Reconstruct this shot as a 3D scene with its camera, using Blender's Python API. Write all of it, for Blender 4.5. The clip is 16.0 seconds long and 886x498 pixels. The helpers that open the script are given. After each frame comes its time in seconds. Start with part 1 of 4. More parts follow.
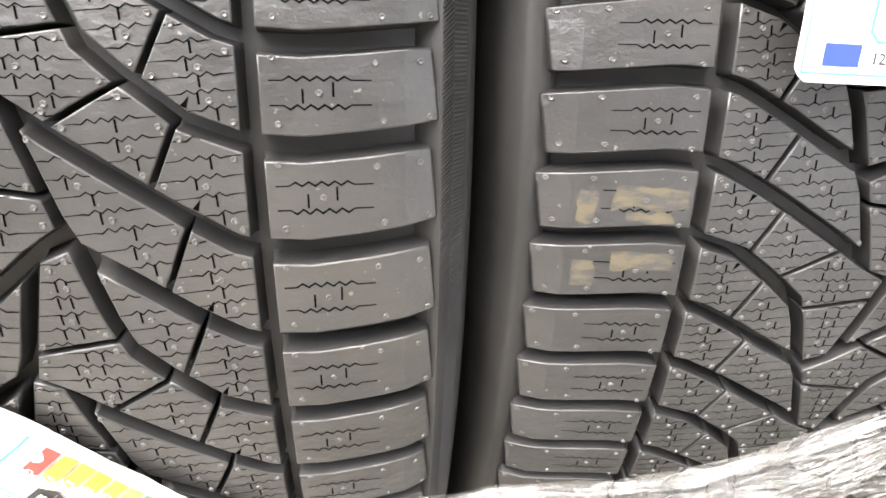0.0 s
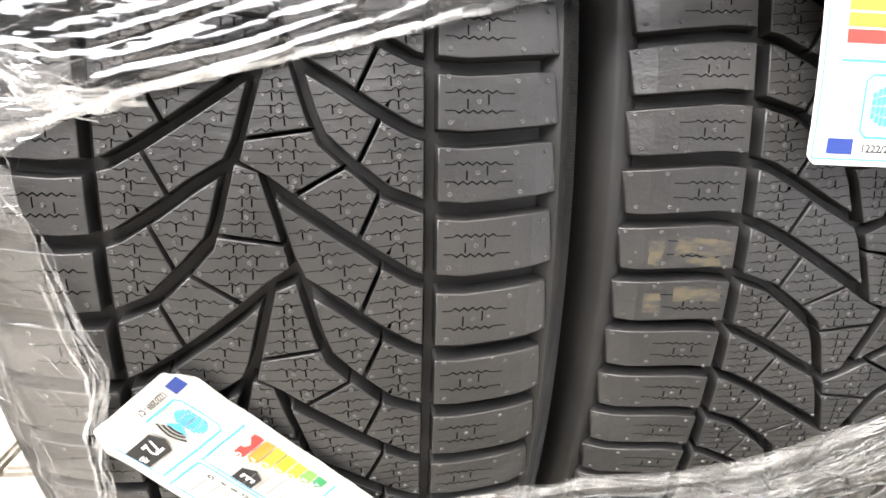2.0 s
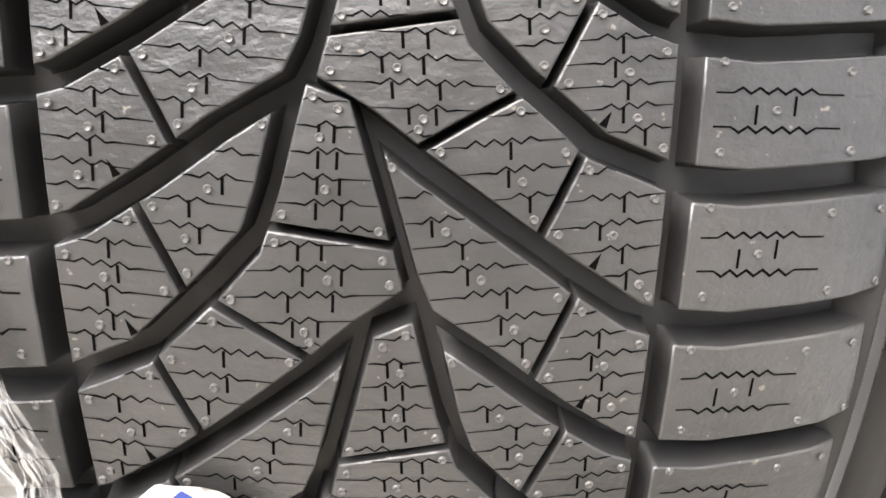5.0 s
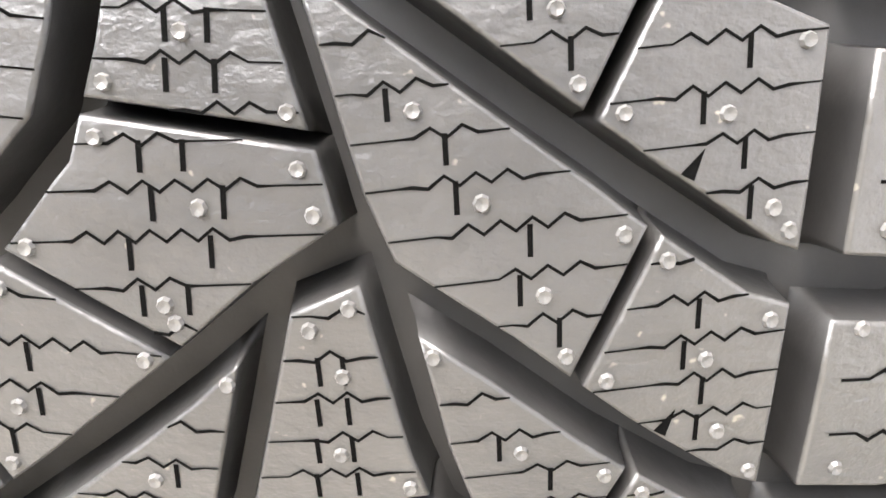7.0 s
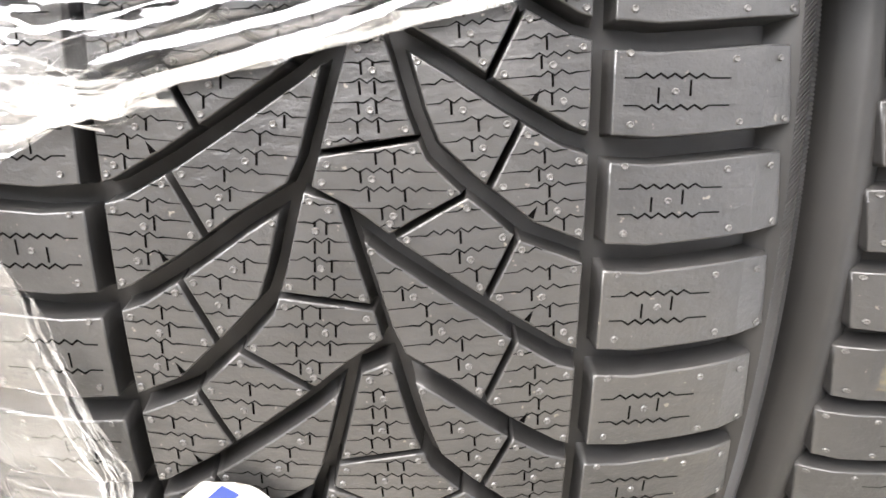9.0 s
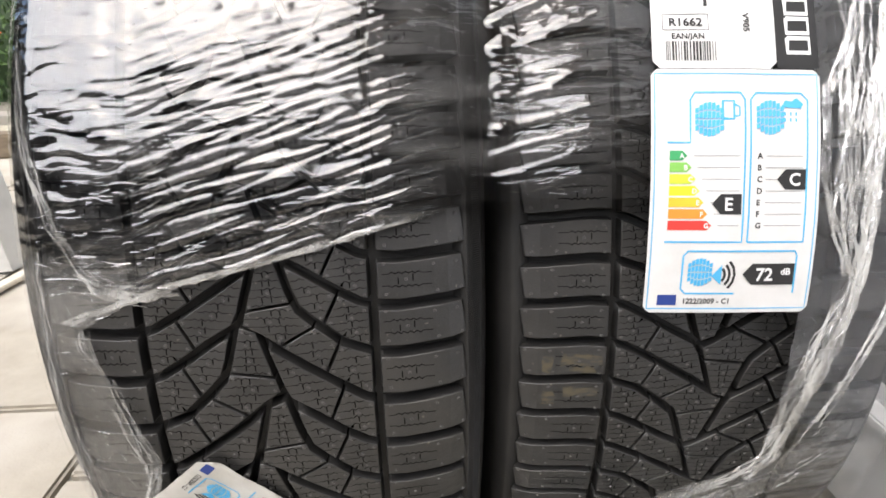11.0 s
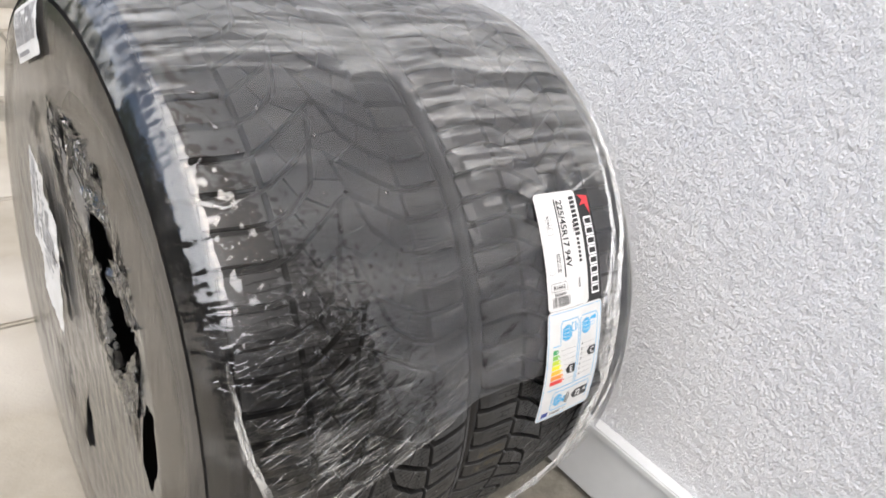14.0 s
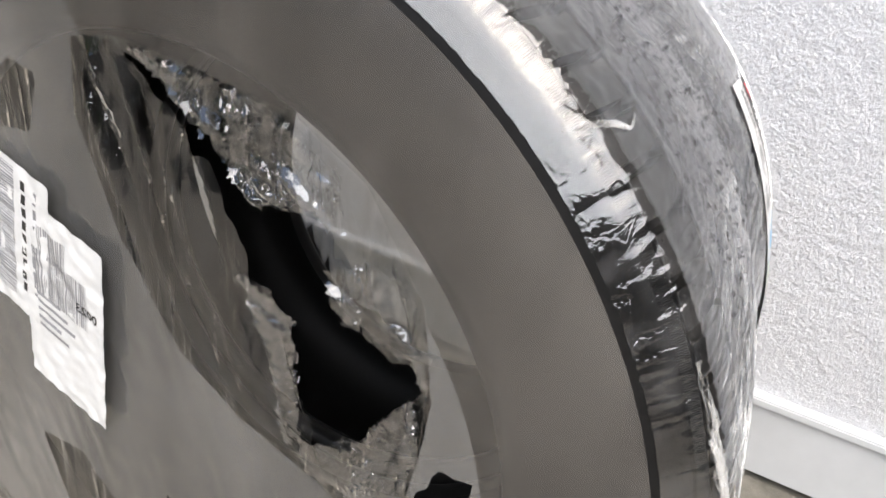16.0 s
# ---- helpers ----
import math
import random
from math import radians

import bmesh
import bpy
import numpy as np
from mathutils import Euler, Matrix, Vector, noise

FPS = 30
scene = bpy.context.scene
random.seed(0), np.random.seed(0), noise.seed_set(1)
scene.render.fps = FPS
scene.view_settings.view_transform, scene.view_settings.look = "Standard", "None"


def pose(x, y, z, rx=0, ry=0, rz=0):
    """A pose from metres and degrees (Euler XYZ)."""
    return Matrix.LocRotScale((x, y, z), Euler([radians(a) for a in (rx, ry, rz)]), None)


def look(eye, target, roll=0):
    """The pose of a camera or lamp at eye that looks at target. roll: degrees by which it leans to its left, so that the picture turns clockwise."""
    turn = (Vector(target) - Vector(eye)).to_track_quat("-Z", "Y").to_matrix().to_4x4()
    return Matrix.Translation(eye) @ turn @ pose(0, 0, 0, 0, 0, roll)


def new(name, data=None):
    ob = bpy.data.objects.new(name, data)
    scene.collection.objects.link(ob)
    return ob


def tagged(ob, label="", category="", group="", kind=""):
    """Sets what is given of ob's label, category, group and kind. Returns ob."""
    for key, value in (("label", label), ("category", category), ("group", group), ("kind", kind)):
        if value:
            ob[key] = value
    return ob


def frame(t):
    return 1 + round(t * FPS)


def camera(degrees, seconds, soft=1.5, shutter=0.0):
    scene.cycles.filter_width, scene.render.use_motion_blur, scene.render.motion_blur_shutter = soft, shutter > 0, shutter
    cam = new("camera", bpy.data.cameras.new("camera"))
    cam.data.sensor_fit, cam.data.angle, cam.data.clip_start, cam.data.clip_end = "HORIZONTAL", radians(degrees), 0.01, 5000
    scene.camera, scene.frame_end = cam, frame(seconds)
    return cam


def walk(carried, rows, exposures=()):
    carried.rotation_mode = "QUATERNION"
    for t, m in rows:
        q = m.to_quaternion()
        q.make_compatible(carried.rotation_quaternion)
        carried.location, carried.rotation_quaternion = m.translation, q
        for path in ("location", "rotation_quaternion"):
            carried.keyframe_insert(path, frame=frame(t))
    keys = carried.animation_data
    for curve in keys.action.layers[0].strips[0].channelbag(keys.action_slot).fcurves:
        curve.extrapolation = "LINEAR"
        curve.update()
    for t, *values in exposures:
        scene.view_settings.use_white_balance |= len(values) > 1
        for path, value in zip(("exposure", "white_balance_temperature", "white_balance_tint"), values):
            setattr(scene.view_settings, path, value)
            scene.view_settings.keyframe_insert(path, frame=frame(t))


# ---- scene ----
cam = camera(67.69, 16.0, soft=1.7)
EXPOSURES = [(0.0, 3.15), (0.5, 3.1), (1.0, 2.8), (1.5, 2.6), (2.5, 2.45), (3.2, 2.5), (5.5, 3.15), (6.0, 3.45), (6.5, 3.55), (7.5, 3.9), (8.5, 3.45), (9.0, 3.15), (9.5, 2.8), (11.8, 0.85), (12.5, 0.85), (14.0, 0.9), (15.0, 1.05), (16.0, 1.1)]
walk(cam, [
    (0.0, pose(-0.0292, -0.4603, 0.36, 68.01, -1.09, -4.98)),
    (0.5, pose(-0.049, -0.4861, 0.3654, 67.64, -1.22, -4.24)),
    (1.0, pose(-0.0529, -0.5188, 0.3765, 70.65, -1.2, -4.13)),
    (1.5, pose(-0.0531, -0.5357, 0.3837, 71.86, -0.64, -4.86)),
    (2.0, pose(-0.0707, -0.5163, 0.3742, 73.16, -0.89, -4.63)),
    (2.5, pose(-0.1033, -0.4599, 0.3679, 76.2, -1.24, -3.9)),
    (3.0, pose(-0.1122, -0.4392, 0.3563, 73.2, -0.76, -3.51)),
    (5.5, pose(-0.0975, -0.4015, 0.3317, 76.16, -0.91, -1.67)),
    (6.0, pose(-0.0966, -0.3769, 0.3181, 76.86, 0.14, -1.69)),
    (6.5, pose(-0.093, -0.3736, 0.3193, 76.59, 0.67, -1.03)),
    (7.0, pose(-0.093, -0.3738, 0.3208, 75.15, 0.37, -0.6)),
    (7.5, pose(-0.0986, -0.3819, 0.3309, 72.03, 0.55, 0.42)),
    (8.0, pose(-0.1004, -0.391, 0.3373, 70.16, 0.63, 0.05)),
    (8.5, pose(-0.0933, -0.4158, 0.353, 70.95, 1.08, -0.18)),
    (9.0, pose(-0.0898, -0.4444, 0.3717, 71.21, 0.24, -0.55)),
    (9.5, pose(-0.0738, -0.4755, 0.3917, 70.82, 0.86, -2.0)),
    (12.0, pose(-0.0314, -0.6371, 0.5805, 67.77, 1.19, -3.8)),
    (12.5, pose(-0.0611, -0.6516, 0.6514, 65.46, 0.86, -9.44)),
    (13.0, pose(-0.1514, -0.6218, 0.684, 65.08, -5.38, -19.06)),
    (13.5, pose(-0.2578, -0.588, 0.7161, 61.87, -6.59, -30.21)),
    (14.0, pose(-0.3379, -0.5521, 0.7359, 61.0, -10.98, -39.54)),
    (14.5, pose(-0.4022, -0.489, 0.7098, 63.56, -8.54, -46.14)),
    (15.0, pose(-0.4593, -0.415, 0.6691, 64.24, -8.91, -50.41)),
    (15.5, pose(-0.4862, -0.3481, 0.6423, 64.68, -8.74, -59.39)),
    (16.0, pose(-0.4375, -0.255, 0.6094, 62.27, -8.68, -63.2)),
], EXPOSURES)

# ---- light: open shade under a bright sky ----
world = bpy.data.worlds.new("sky")
scene.world = world
world.use_nodes = True
wn, wl = world.node_tree.nodes, world.node_tree.links
sky = wn.new("ShaderNodeTexSky")
sky.sky_type, sky.sun_disc = "NISHITA", False
sky.sun_elevation, sky.sun_rotation = radians(59), radians(209)
sky.air_density, sky.dust_density, sky.ozone_density = 1.0, 2.5, 1.0
wn["Background"].inputs["Strength"].default_value = 0.15
wl.new(sky.outputs["Color"], wn["Background"].inputs["Color"])
sun = new("sun", bpy.data.lights.new("sun", "SUN"))
sun.data.energy, sun.data.angle, sun.data.color = 3.0, radians(90), (1.0, 0.957, 0.90)
sun.matrix_world = look((-2.0, -2.25, 4.6), (0, 0, 0.3))
scene.view_settings.use_white_balance = False


# ---- materials ----
def material(name, base=(0.5, 0.5, 0.5), rough=0.6, spec=0.5, metal=0.0):
    m = bpy.data.materials.new(name)
    m.use_nodes = True
    b = m.node_tree.nodes["Principled BSDF"]
    b.inputs["Base Color"].default_value = (*base, 1)
    b.inputs["Roughness"].default_value = rough
    b.inputs["Specular IOR Level"].default_value = spec
    b.inputs["Metallic"].default_value = metal
    return m


def nodes_of(m):
    return m.node_tree.nodes, m.node_tree.links, m.node_tree.nodes["Principled BSDF"]


def noise_node(m, scale, detail=4.0, rough=0.55, stretch=(1, 1, 1), coord="Object", turn=(0, 0, 0)):
    n, l, _ = nodes_of(m)
    tc, mp, nz = n.new("ShaderNodeTexCoord"), n.new("ShaderNodeMapping"), n.new("ShaderNodeTexNoise")
    mp.inputs["Scale"].default_value = stretch
    mp.inputs["Rotation"].default_value = [radians(a) for a in turn]
    nz.inputs["Scale"].default_value, nz.inputs["Detail"].default_value, nz.inputs["Roughness"].default_value = scale, detail, rough
    l.new(tc.outputs[coord], mp.inputs["Vector"])
    l.new(mp.outputs["Vector"], nz.inputs["Vector"])
    return nz


def ramp(m, source, stops):
    n, l, _ = nodes_of(m)
    r = n.new("ShaderNodeValToRGB")
    els = r.color_ramp.elements
    while len(els) < len(stops):
        els.new(0.5)
    for e, (p, c) in zip(els, stops):
        e.position, e.color = p, (*c, 1) if len(c) == 3 else c
    l.new(source, r.inputs["Fac"])
    return r


def bump(m, source, strength, distance, before=None):
    n, l, b = nodes_of(m)
    bp = n.new("ShaderNodeBump")
    bp.inputs["Strength"].default_value, bp.inputs["Distance"].default_value = strength, distance
    l.new(source, bp.inputs["Height"])
    if before:
        l.new(before.outputs["Normal"], bp.inputs["Normal"])
    l.new(bp.outputs["Normal"], b.inputs["Normal"])
    return bp


def mottled(name, a, b, scale, rough=(0.5, 0.7), spec=0.5, bump_scale=None, bump_depth=0.0002, stretch=(1, 1, 1), lo=0.35, hi=0.65, c=None, cscale=3.0):
    """Two tones in noise, a second noise for roughness and relief, and an optional third, larger stain tone."""
    m = material(name, a, rough[0], spec)
    n, l, p = nodes_of(m)
    nz = noise_node(m, scale, 6.0, 0.6, stretch)
    r = ramp(m, nz.outputs["Fac"], [(lo, a), (hi, b)])
    out = r.outputs["Color"]
    if c:
        big = noise_node(m, cscale, 3.0, 0.5, stretch)
        f = ramp(m, big.outputs["Fac"], [(0.48, (0, 0, 0)), (0.68, (1, 1, 1))])
        mix = n.new("ShaderNodeMix")
        mix.data_type = "RGBA"
        l.new(f.outputs["Color"], mix.inputs["Factor"])
        l.new(out, mix.inputs["A"])
        mix.inputs["B"].default_value = (*c, 1)
        out = mix.outputs["Result"]
    l.new(out, p.inputs["Base Color"])
    rr = n.new("ShaderNodeMapRange")
    rr.inputs["To Min"].default_value, rr.inputs["To Max"].default_value = rough
    l.new(noise_node(m, scale * 2.3, 4.0, 0.6, stretch).outputs["Fac"], rr.inputs["Value"])
    l.new(rr.outputs["Result"], p.inputs["Roughness"])
    if bump_scale:
        bump(m, noise_node(m, bump_scale, 5.0, 0.65, stretch).outputs["Fac"], 1.0, bump_depth)
    return m


RUBBER = mottled("tread rubber", (0.018, 0.018, 0.018), (0.030, 0.0298, 0.0296), 45, (0.27, 0.55), 0.75, 900, 0.00012, c=(0.040, 0.0385, 0.036), cscale=14)
n_, l_, p_ = nodes_of(RUBBER)
bump(RUBBER, noise_node(RUBBER, 130, 4.0, 0.6, (1, 1.6, 1.6)).outputs["Fac"], 1.0, 0.0005, before=p_.inputs["Normal"].links[0].from_node)
specks = ramp(RUBBER, noise_node(RUBBER, 420, 2.0, 0.6).outputs["Fac"], [(0.70, (0, 0, 0)), (0.75, (1, 1, 1))])
dust = n_.new("ShaderNodeMix")
dust.data_type = "RGBA"
l_.new(specks.outputs["Color"], dust.inputs["Factor"])
l_.new(p_.inputs["Base Color"].links[0].from_socket, dust.inputs["A"])
dust.inputs["B"].default_value = (0.13, 0.12, 0.10, 1)
l_.new(dust.outputs["Result"], p_.inputs["Base Color"])
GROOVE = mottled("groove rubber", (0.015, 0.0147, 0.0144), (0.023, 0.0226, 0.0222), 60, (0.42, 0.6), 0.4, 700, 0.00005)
SIDEWALL = mottled("sidewall rubber", (0.015, 0.0148, 0.0145), (0.023, 0.0225, 0.022), 30, (0.45, 0.6), 0.45, 600, 0.00006)
# near-black that stands in for the darkness inside narrow cuts
SIPE_SHADE = material("black sipe shade", (0.003, 0.003, 0.003), 0.9, 0.0)
NUB = mottled("moulding nub rubber", (0.055, 0.054, 0.052), (0.085, 0.083, 0.08), 300, (0.32, 0.5), 0.5)
INSIDE = material("inner liner rubber", (0.010, 0.010, 0.010), 0.6, 0.3)
SCUFF = mottled("scuffed rubber", (0.088, 0.076, 0.050), (0.05, 0.048, 0.045), 120, (0.4, 0.6), 0.4, 500, 0.0001, stretch=(1, 3, 3), lo=0.42, hi=0.58)
PAPER = mottled("label paper", (0.70, 0.70, 0.69), (0.64, 0.64, 0.625), 60, (0.35, 0.5), 0.4, 80, 0.0003)
OLD_PAPER = mottled("creased label paper", (0.60, 0.59, 0.555), (0.50, 0.485, 0.43), 28, (0.4, 0.55), 0.4, 60, 0.0008, lo=0.4, hi=0.7)
INK = material("black ink", (0.02, 0.02, 0.02), 0.5)
GREY_INK = material("grey ink", (0.25, 0.25, 0.26), 0.5)
BLUE = material("cyan ink", (0.08, 0.42, 0.72), 0.45)
NAVY = material("flag blue ink", (0.022, 0.05, 0.24), 0.45)
RED = material("red ink", (0.62, 0.05, 0.06), 0.45)
SCALE = [material("scale ink " + n, c, 0.45) for n, c in (
    ("dark green", (0.05, 0.33, 0.12)), ("green", (0.22, 0.50, 0.10)), ("lime", (0.55, 0.66, 0.05)), ("yellow", (0.85, 0.75, 0.03)),
    ("amber", (0.85, 0.50, 0.04)), ("orange", (0.82, 0.28, 0.04)), ("red", (0.65, 0.05, 0.04)))]
WHITE_INK = material("white ink", (0.8, 0.8, 0.8), 0.45)
STUCCO = mottled("white stucco", (0.84, 0.84, 0.845), (0.78, 0.78, 0.79), 30, (0.8, 0.95), 0.25, 250, 0.0065, c=(0.80, 0.80, 0.81), cscale=2)
PLASTIC = mottled("white plastic skirting", (0.62, 0.63, 0.63), (0.55, 0.56, 0.56), 8, (0.35, 0.5), 0.4, 60, 0.0001)
SLAB = mottled("weathered concrete slab", (0.35, 0.318, 0.262), (0.27, 0.244, 0.20), 9, (0.8, 0.95), 0.2, 160, 0.0012, c=(0.42, 0.39, 0.34), cscale=3)
JOINT = mottled("joint grit", (0.24, 0.225, 0.19), (0.16, 0.15, 0.125), 40, (0.9, 1.0), 0.1, 200, 0.002)
WOOD = mottled("weathered brown timber", (0.20, 0.14, 0.10), (0.29, 0.21, 0.155), 12, (0.6, 0.8), 0.3, 60, 0.0006, stretch=(6, 6, 1))
DARK_WOOD = mottled("dark timber edging", (0.13, 0.105, 0.075), (0.20, 0.16, 0.115), 10, (0.7, 0.85), 0.2, 60, 0.0008, stretch=(1, 6, 6))
# finish of the added light-blocking screens that stand out of view
SCREEN_DARK = mottled("dark reflection screen", (0.045, 0.040, 0.034), (0.07, 0.062, 0.052), 10, (0.6, 0.8), 0.3, 60, 0.0008, stretch=(1, 6, 6))
PALE_WOOD = mottled("pale lath", (0.52, 0.47, 0.38), (0.62, 0.57, 0.48), 20, (0.6, 0.8), 0.3, 90, 0.0004, stretch=(1, 8, 8))
GALV = mottled("galvanised sheet", (0.42, 0.42, 0.40), (0.52, 0.52, 0.50), 12, (0.35, 0.55), 0.5, 90, 0.0002)
TERRA = mottled("terracotta", (0.34, 0.095, 0.065), (0.42, 0.13, 0.09), 18, (0.7, 0.85), 0.2, 90, 0.0005)
LEAF = mottled("leaf", (0.035, 0.075, 0.022), (0.075, 0.13, 0.035), 9, (0.45, 0.6), 0.4)
# leaf green darkened to paint the shade deep in the hedge
SHADE_LEAF = mottled("hedge leaf darkened for shade", (0.016, 0.032, 0.012), (0.03, 0.055, 0.02), 9, (0.5, 0.7), 0.3)
GRAVEL = mottled("pale gravel bed", (0.42, 0.39, 0.31), (0.30, 0.28, 0.22), 55, (0.85, 1), 0.1, 70, 0.006)
STEEL = material("zinc screw", (0.6, 0.6, 0.58), 0.3, 0.5, 1.0)
KERB = mottled("concrete kerb", (0.33, 0.31, 0.27), (0.25, 0.235, 0.205), 14, (0.85, 0.95), 0.2, 120, 0.001)


def film_material(name, haze, haze_noise, rough, bumps, ior=2.0, tint=(0.78, 0.78, 0.76), cut=(0.42, 0.62), stretch=(1, 1, 1)):
    """Clear stretch film: see-through, cloudy in streaks, glossy all over."""
    m = bpy.data.materials.new(name)
    m.use_nodes = True
    n, l = m.node_tree.nodes, m.node_tree.links
    p = n["Principled BSDF"]
    out = n["Material Output"]
    p.inputs["Base Color"].default_value = (*tint, 1)
    p.inputs["Roughness"].default_value = rough
    p.inputs["Specular IOR Level"].default_value = 0.6
    clear = n.new("ShaderNodeBsdfTransparent")
    gloss = n.new("ShaderNodeBsdfGlossy")
    gloss.inputs["Roughness"].default_value = rough * 0.6
    gloss.inputs["Color"].default_value = (1, 1, 1, 1)
    nz = noise_node(m, haze_noise, 5.0, 0.6, stretch)
    mr = n.new("ShaderNodeMapRange")
    mr.inputs["From Min"].default_value, mr.inputs["From Max"].default_value = cut
    mr.inputs["To Min"].default_value, mr.inputs["To Max"].default_value = haze
    l.new(nz.outputs["Fac"], mr.inputs["Value"])
    mix = n.new("ShaderNodeMixShader")
    l.new(mr.outputs["Result"], mix.inputs["Fac"])
    l.new(clear.outputs["BSDF"], mix.inputs[1])
    l.new(p.outputs["BSDF"], mix.inputs[2])
    top = n.new("ShaderNodeMixShader")
    fres = None
    if ior:
        fres = n.new("ShaderNodeFresnel")
        fres.inputs["IOR"].default_value = ior
        l.new(fres.outputs["Fac"], top.inputs["Fac"])
    else:
        top.inputs["Fac"].default_value = 0.10
    l.new(mix.outputs["Shader"], top.inputs[1])
    l.new(gloss.outputs["BSDF"], top.inputs[2])
    l.new(top.outputs["Shader"], out.inputs["Surface"])
    last = None
    for scale, depth, st, turn in bumps:
        b = n.new("ShaderNodeBump")
        b.inputs["Strength"].default_value, b.inputs["Distance"].default_value = 1.0, abs(depth)
        height = noise_node(m, scale, 3.0, 0.6, st, turn=turn).outputs["Fac"]
        if depth < 0:
            height = ramp(m, height, [(0.45, (0, 0, 0)), (0.50, (1, 1, 1)), (0.55, (0, 0, 0))]).outputs["Color"]
        l.new(height, b.inputs["Height"])
        if last:
            l.new(last.outputs["Normal"], b.inputs["Normal"])
        last = b
    for s in (p, gloss, fres):
        if s:
            l.new(last.outputs["Normal"], s.inputs["Normal"])
    return m


FILM = film_material("stretch film", (0.0, 0.08), 55, 0.055, [(75, -0.00012, (0.25, 1, 1), (0, -14, 0)), (230, 0.00024, (0.16, 1, 1), (0, 14, 0))], ior=1.88, cut=(0.5, 0.75), stretch=(0.15, 1, 1))
HAZY = film_material("hazy stretch film", (0.02, 0.40), 95, 0.16, [(60, 0.0004, (0.25, 1, 1), (0, 6, 0)), (220, 0.0005, (0.12, 1, 1), (0, 12, 0))], stretch=(0.09, 1, 1), cut=(0.42, 0.72), ior=1.75)
CLEAR_SIDE = film_material("clear side film", (0.0, 0.04), 22, 0.12, [(28, -0.0014, (1, 1, 0.10), (18, 0, 0)), (30, 0.0012, (1, 2, 0.3), (20, 0, 0))], ior=1.75, tint=(0.5, 0.5, 0.48), stretch=(1, 1, 0.2))
RING_FILM = film_material("thin side film", (0.10, 0.24), 9, 0.28, [(9, 0.002, (1, 1, 0.25), (25, 0, 0)), (60, 0.0006, (1, 2, 0.5), (30, 0, 0))], ior=1.38, tint=(0.34, 0.315, 0.28), stretch=(1, 1, 0.3))
SIDE_FILM = film_material("stretch film over the side", (0.26, 0.46), 7, 0.30, [(9, 0.0009, (1, 1, 0.25), (25, 0, 0)), (60, 0.0003, (1, 2, 0.5), (30, 0, 0))], ior=1.45, tint=(0.30, 0.295, 0.28), stretch=(1, 1, 0.3))
FLAP = film_material("torn film flap", (0.0, 0.08), 50, 0.07, [(60, -0.0015, (1, 1, 0.25), (-50, 0, 0)), (140, 0.0010, (1, 1, 0.4), (-40, 0, 0))], ior=2.1, tint=(0.75, 0.75, 0.73), stretch=(1, 1, 0.4))
LOW_FILM = film_material("slack stretch film", (0.01, 0.13), 40, 0.14, [(50, 0.0006, (0.3, 1, 1), (0, 10, 0)), (70, -0.0004, (0.2, 1, 1), (0, -20, 0))], ior=None, tint=(0.7, 0.69, 0.66), stretch=(0.25, 1, 1))
CLOUDY = film_material("bunched stretch film", (0.06, 0.40), 60, 0.22, [(90, 0.0012, (1, 1, 0.3), (0, 0, 0)), (300, 0.0006, (1, 1, 0.5), (0, 20, 0))], ior=None, tint=(0.80, 0.80, 0.78), cut=(0.4, 0.6), stretch=(1, 1, 0.4))


# ---- building helpers ----
def mesh_object(name, verts, faces, mat, parent=None, label="", smooth=False):
    me = bpy.data.meshes.new(name)
    me.from_pydata([tuple(v) for v in verts], [], faces)
    me.materials.append(mat)
    if smooth:
        me.polygons.foreach_set("use_smooth", [True] * len(me.polygons))
    me.update()
    ob = new(name, me)
    if parent:
        ob.parent = parent
    if label:
        ob["label"] = label
    return ob


def part(name, bm, mat, parent=None, label="", smooth=False):
    me = bpy.data.meshes.new(name)
    bm.to_mesh(me)
    bm.free()
    me.materials.append(mat)
    if smooth:
        me.polygons.foreach_set("use_smooth", [True] * len(me.polygons))
    ob = new(name, me)
    if parent:
        ob.parent = parent
    if label:
        ob["label"] = label
    return ob


def box_bm(x0, y0, z0, x1, y1, z1, bevel=0.0, bm=None, m=None):
    own = bmesh.new()
    bmesh.ops.create_cube(own, size=1.0, matrix=Matrix.Translation(((x0 + x1) / 2, (y0 + y1) / 2, (z0 + z1) / 2)) @ Matrix.Diagonal((x1 - x0, y1 - y0, z1 - z0, 1)))
    if bevel:
        bmesh.ops.bevel(own, geom=own.edges[:], offset=bevel, segments=2, affect="EDGES")
    if m:
        own.transform(m)
    if bm is None:
        return own
    tmp = bpy.data.meshes.new("tmp")
    own.to_mesh(tmp)
    own.free()
    bm.from_mesh(tmp)
    bpy.data.meshes.remove(tmp)
    return bm


# ---- the tyres ----
RAD, AXIS_Z, PITCH = 0.317, 0.317, 24.0
XL, XR = -0.1083, 0.1042
DEPTH = 7.5


def crown(u):
    """Drop of the tread surface, in metres, at u mm from the tread's middle."""
    return 0.0052 * (abs(u) / 90.0) ** 2.6 + 0.0028 * max(0.0, (abs(u) - 80.0) / 12.0) ** 2


LEFT_KEYS = [(-42, 1049.0), (-9, 260.0), (-8, 237.0), (-7, 213.0), (-6, 189.0), (-5, 166.5), (0, 61.9), (1, 39.9), (2, 18.1), (3, -5.6), (4, -32.0), (5, -57.0), (6, -82.0), (7, -107.0), (42, -942.8)]


def left_s(v):
    for (v0, s0), (v1, s1) in zip(LEFT_KEYS, LEFT_KEYS[1:]):
        if v <= v1 or v1 == 42:
            return s0 + (s1 - s0) * (v - v0) / (v1 - v0)


def right_s(v):
    return 2.0 + (v - 3.4) * 20.75


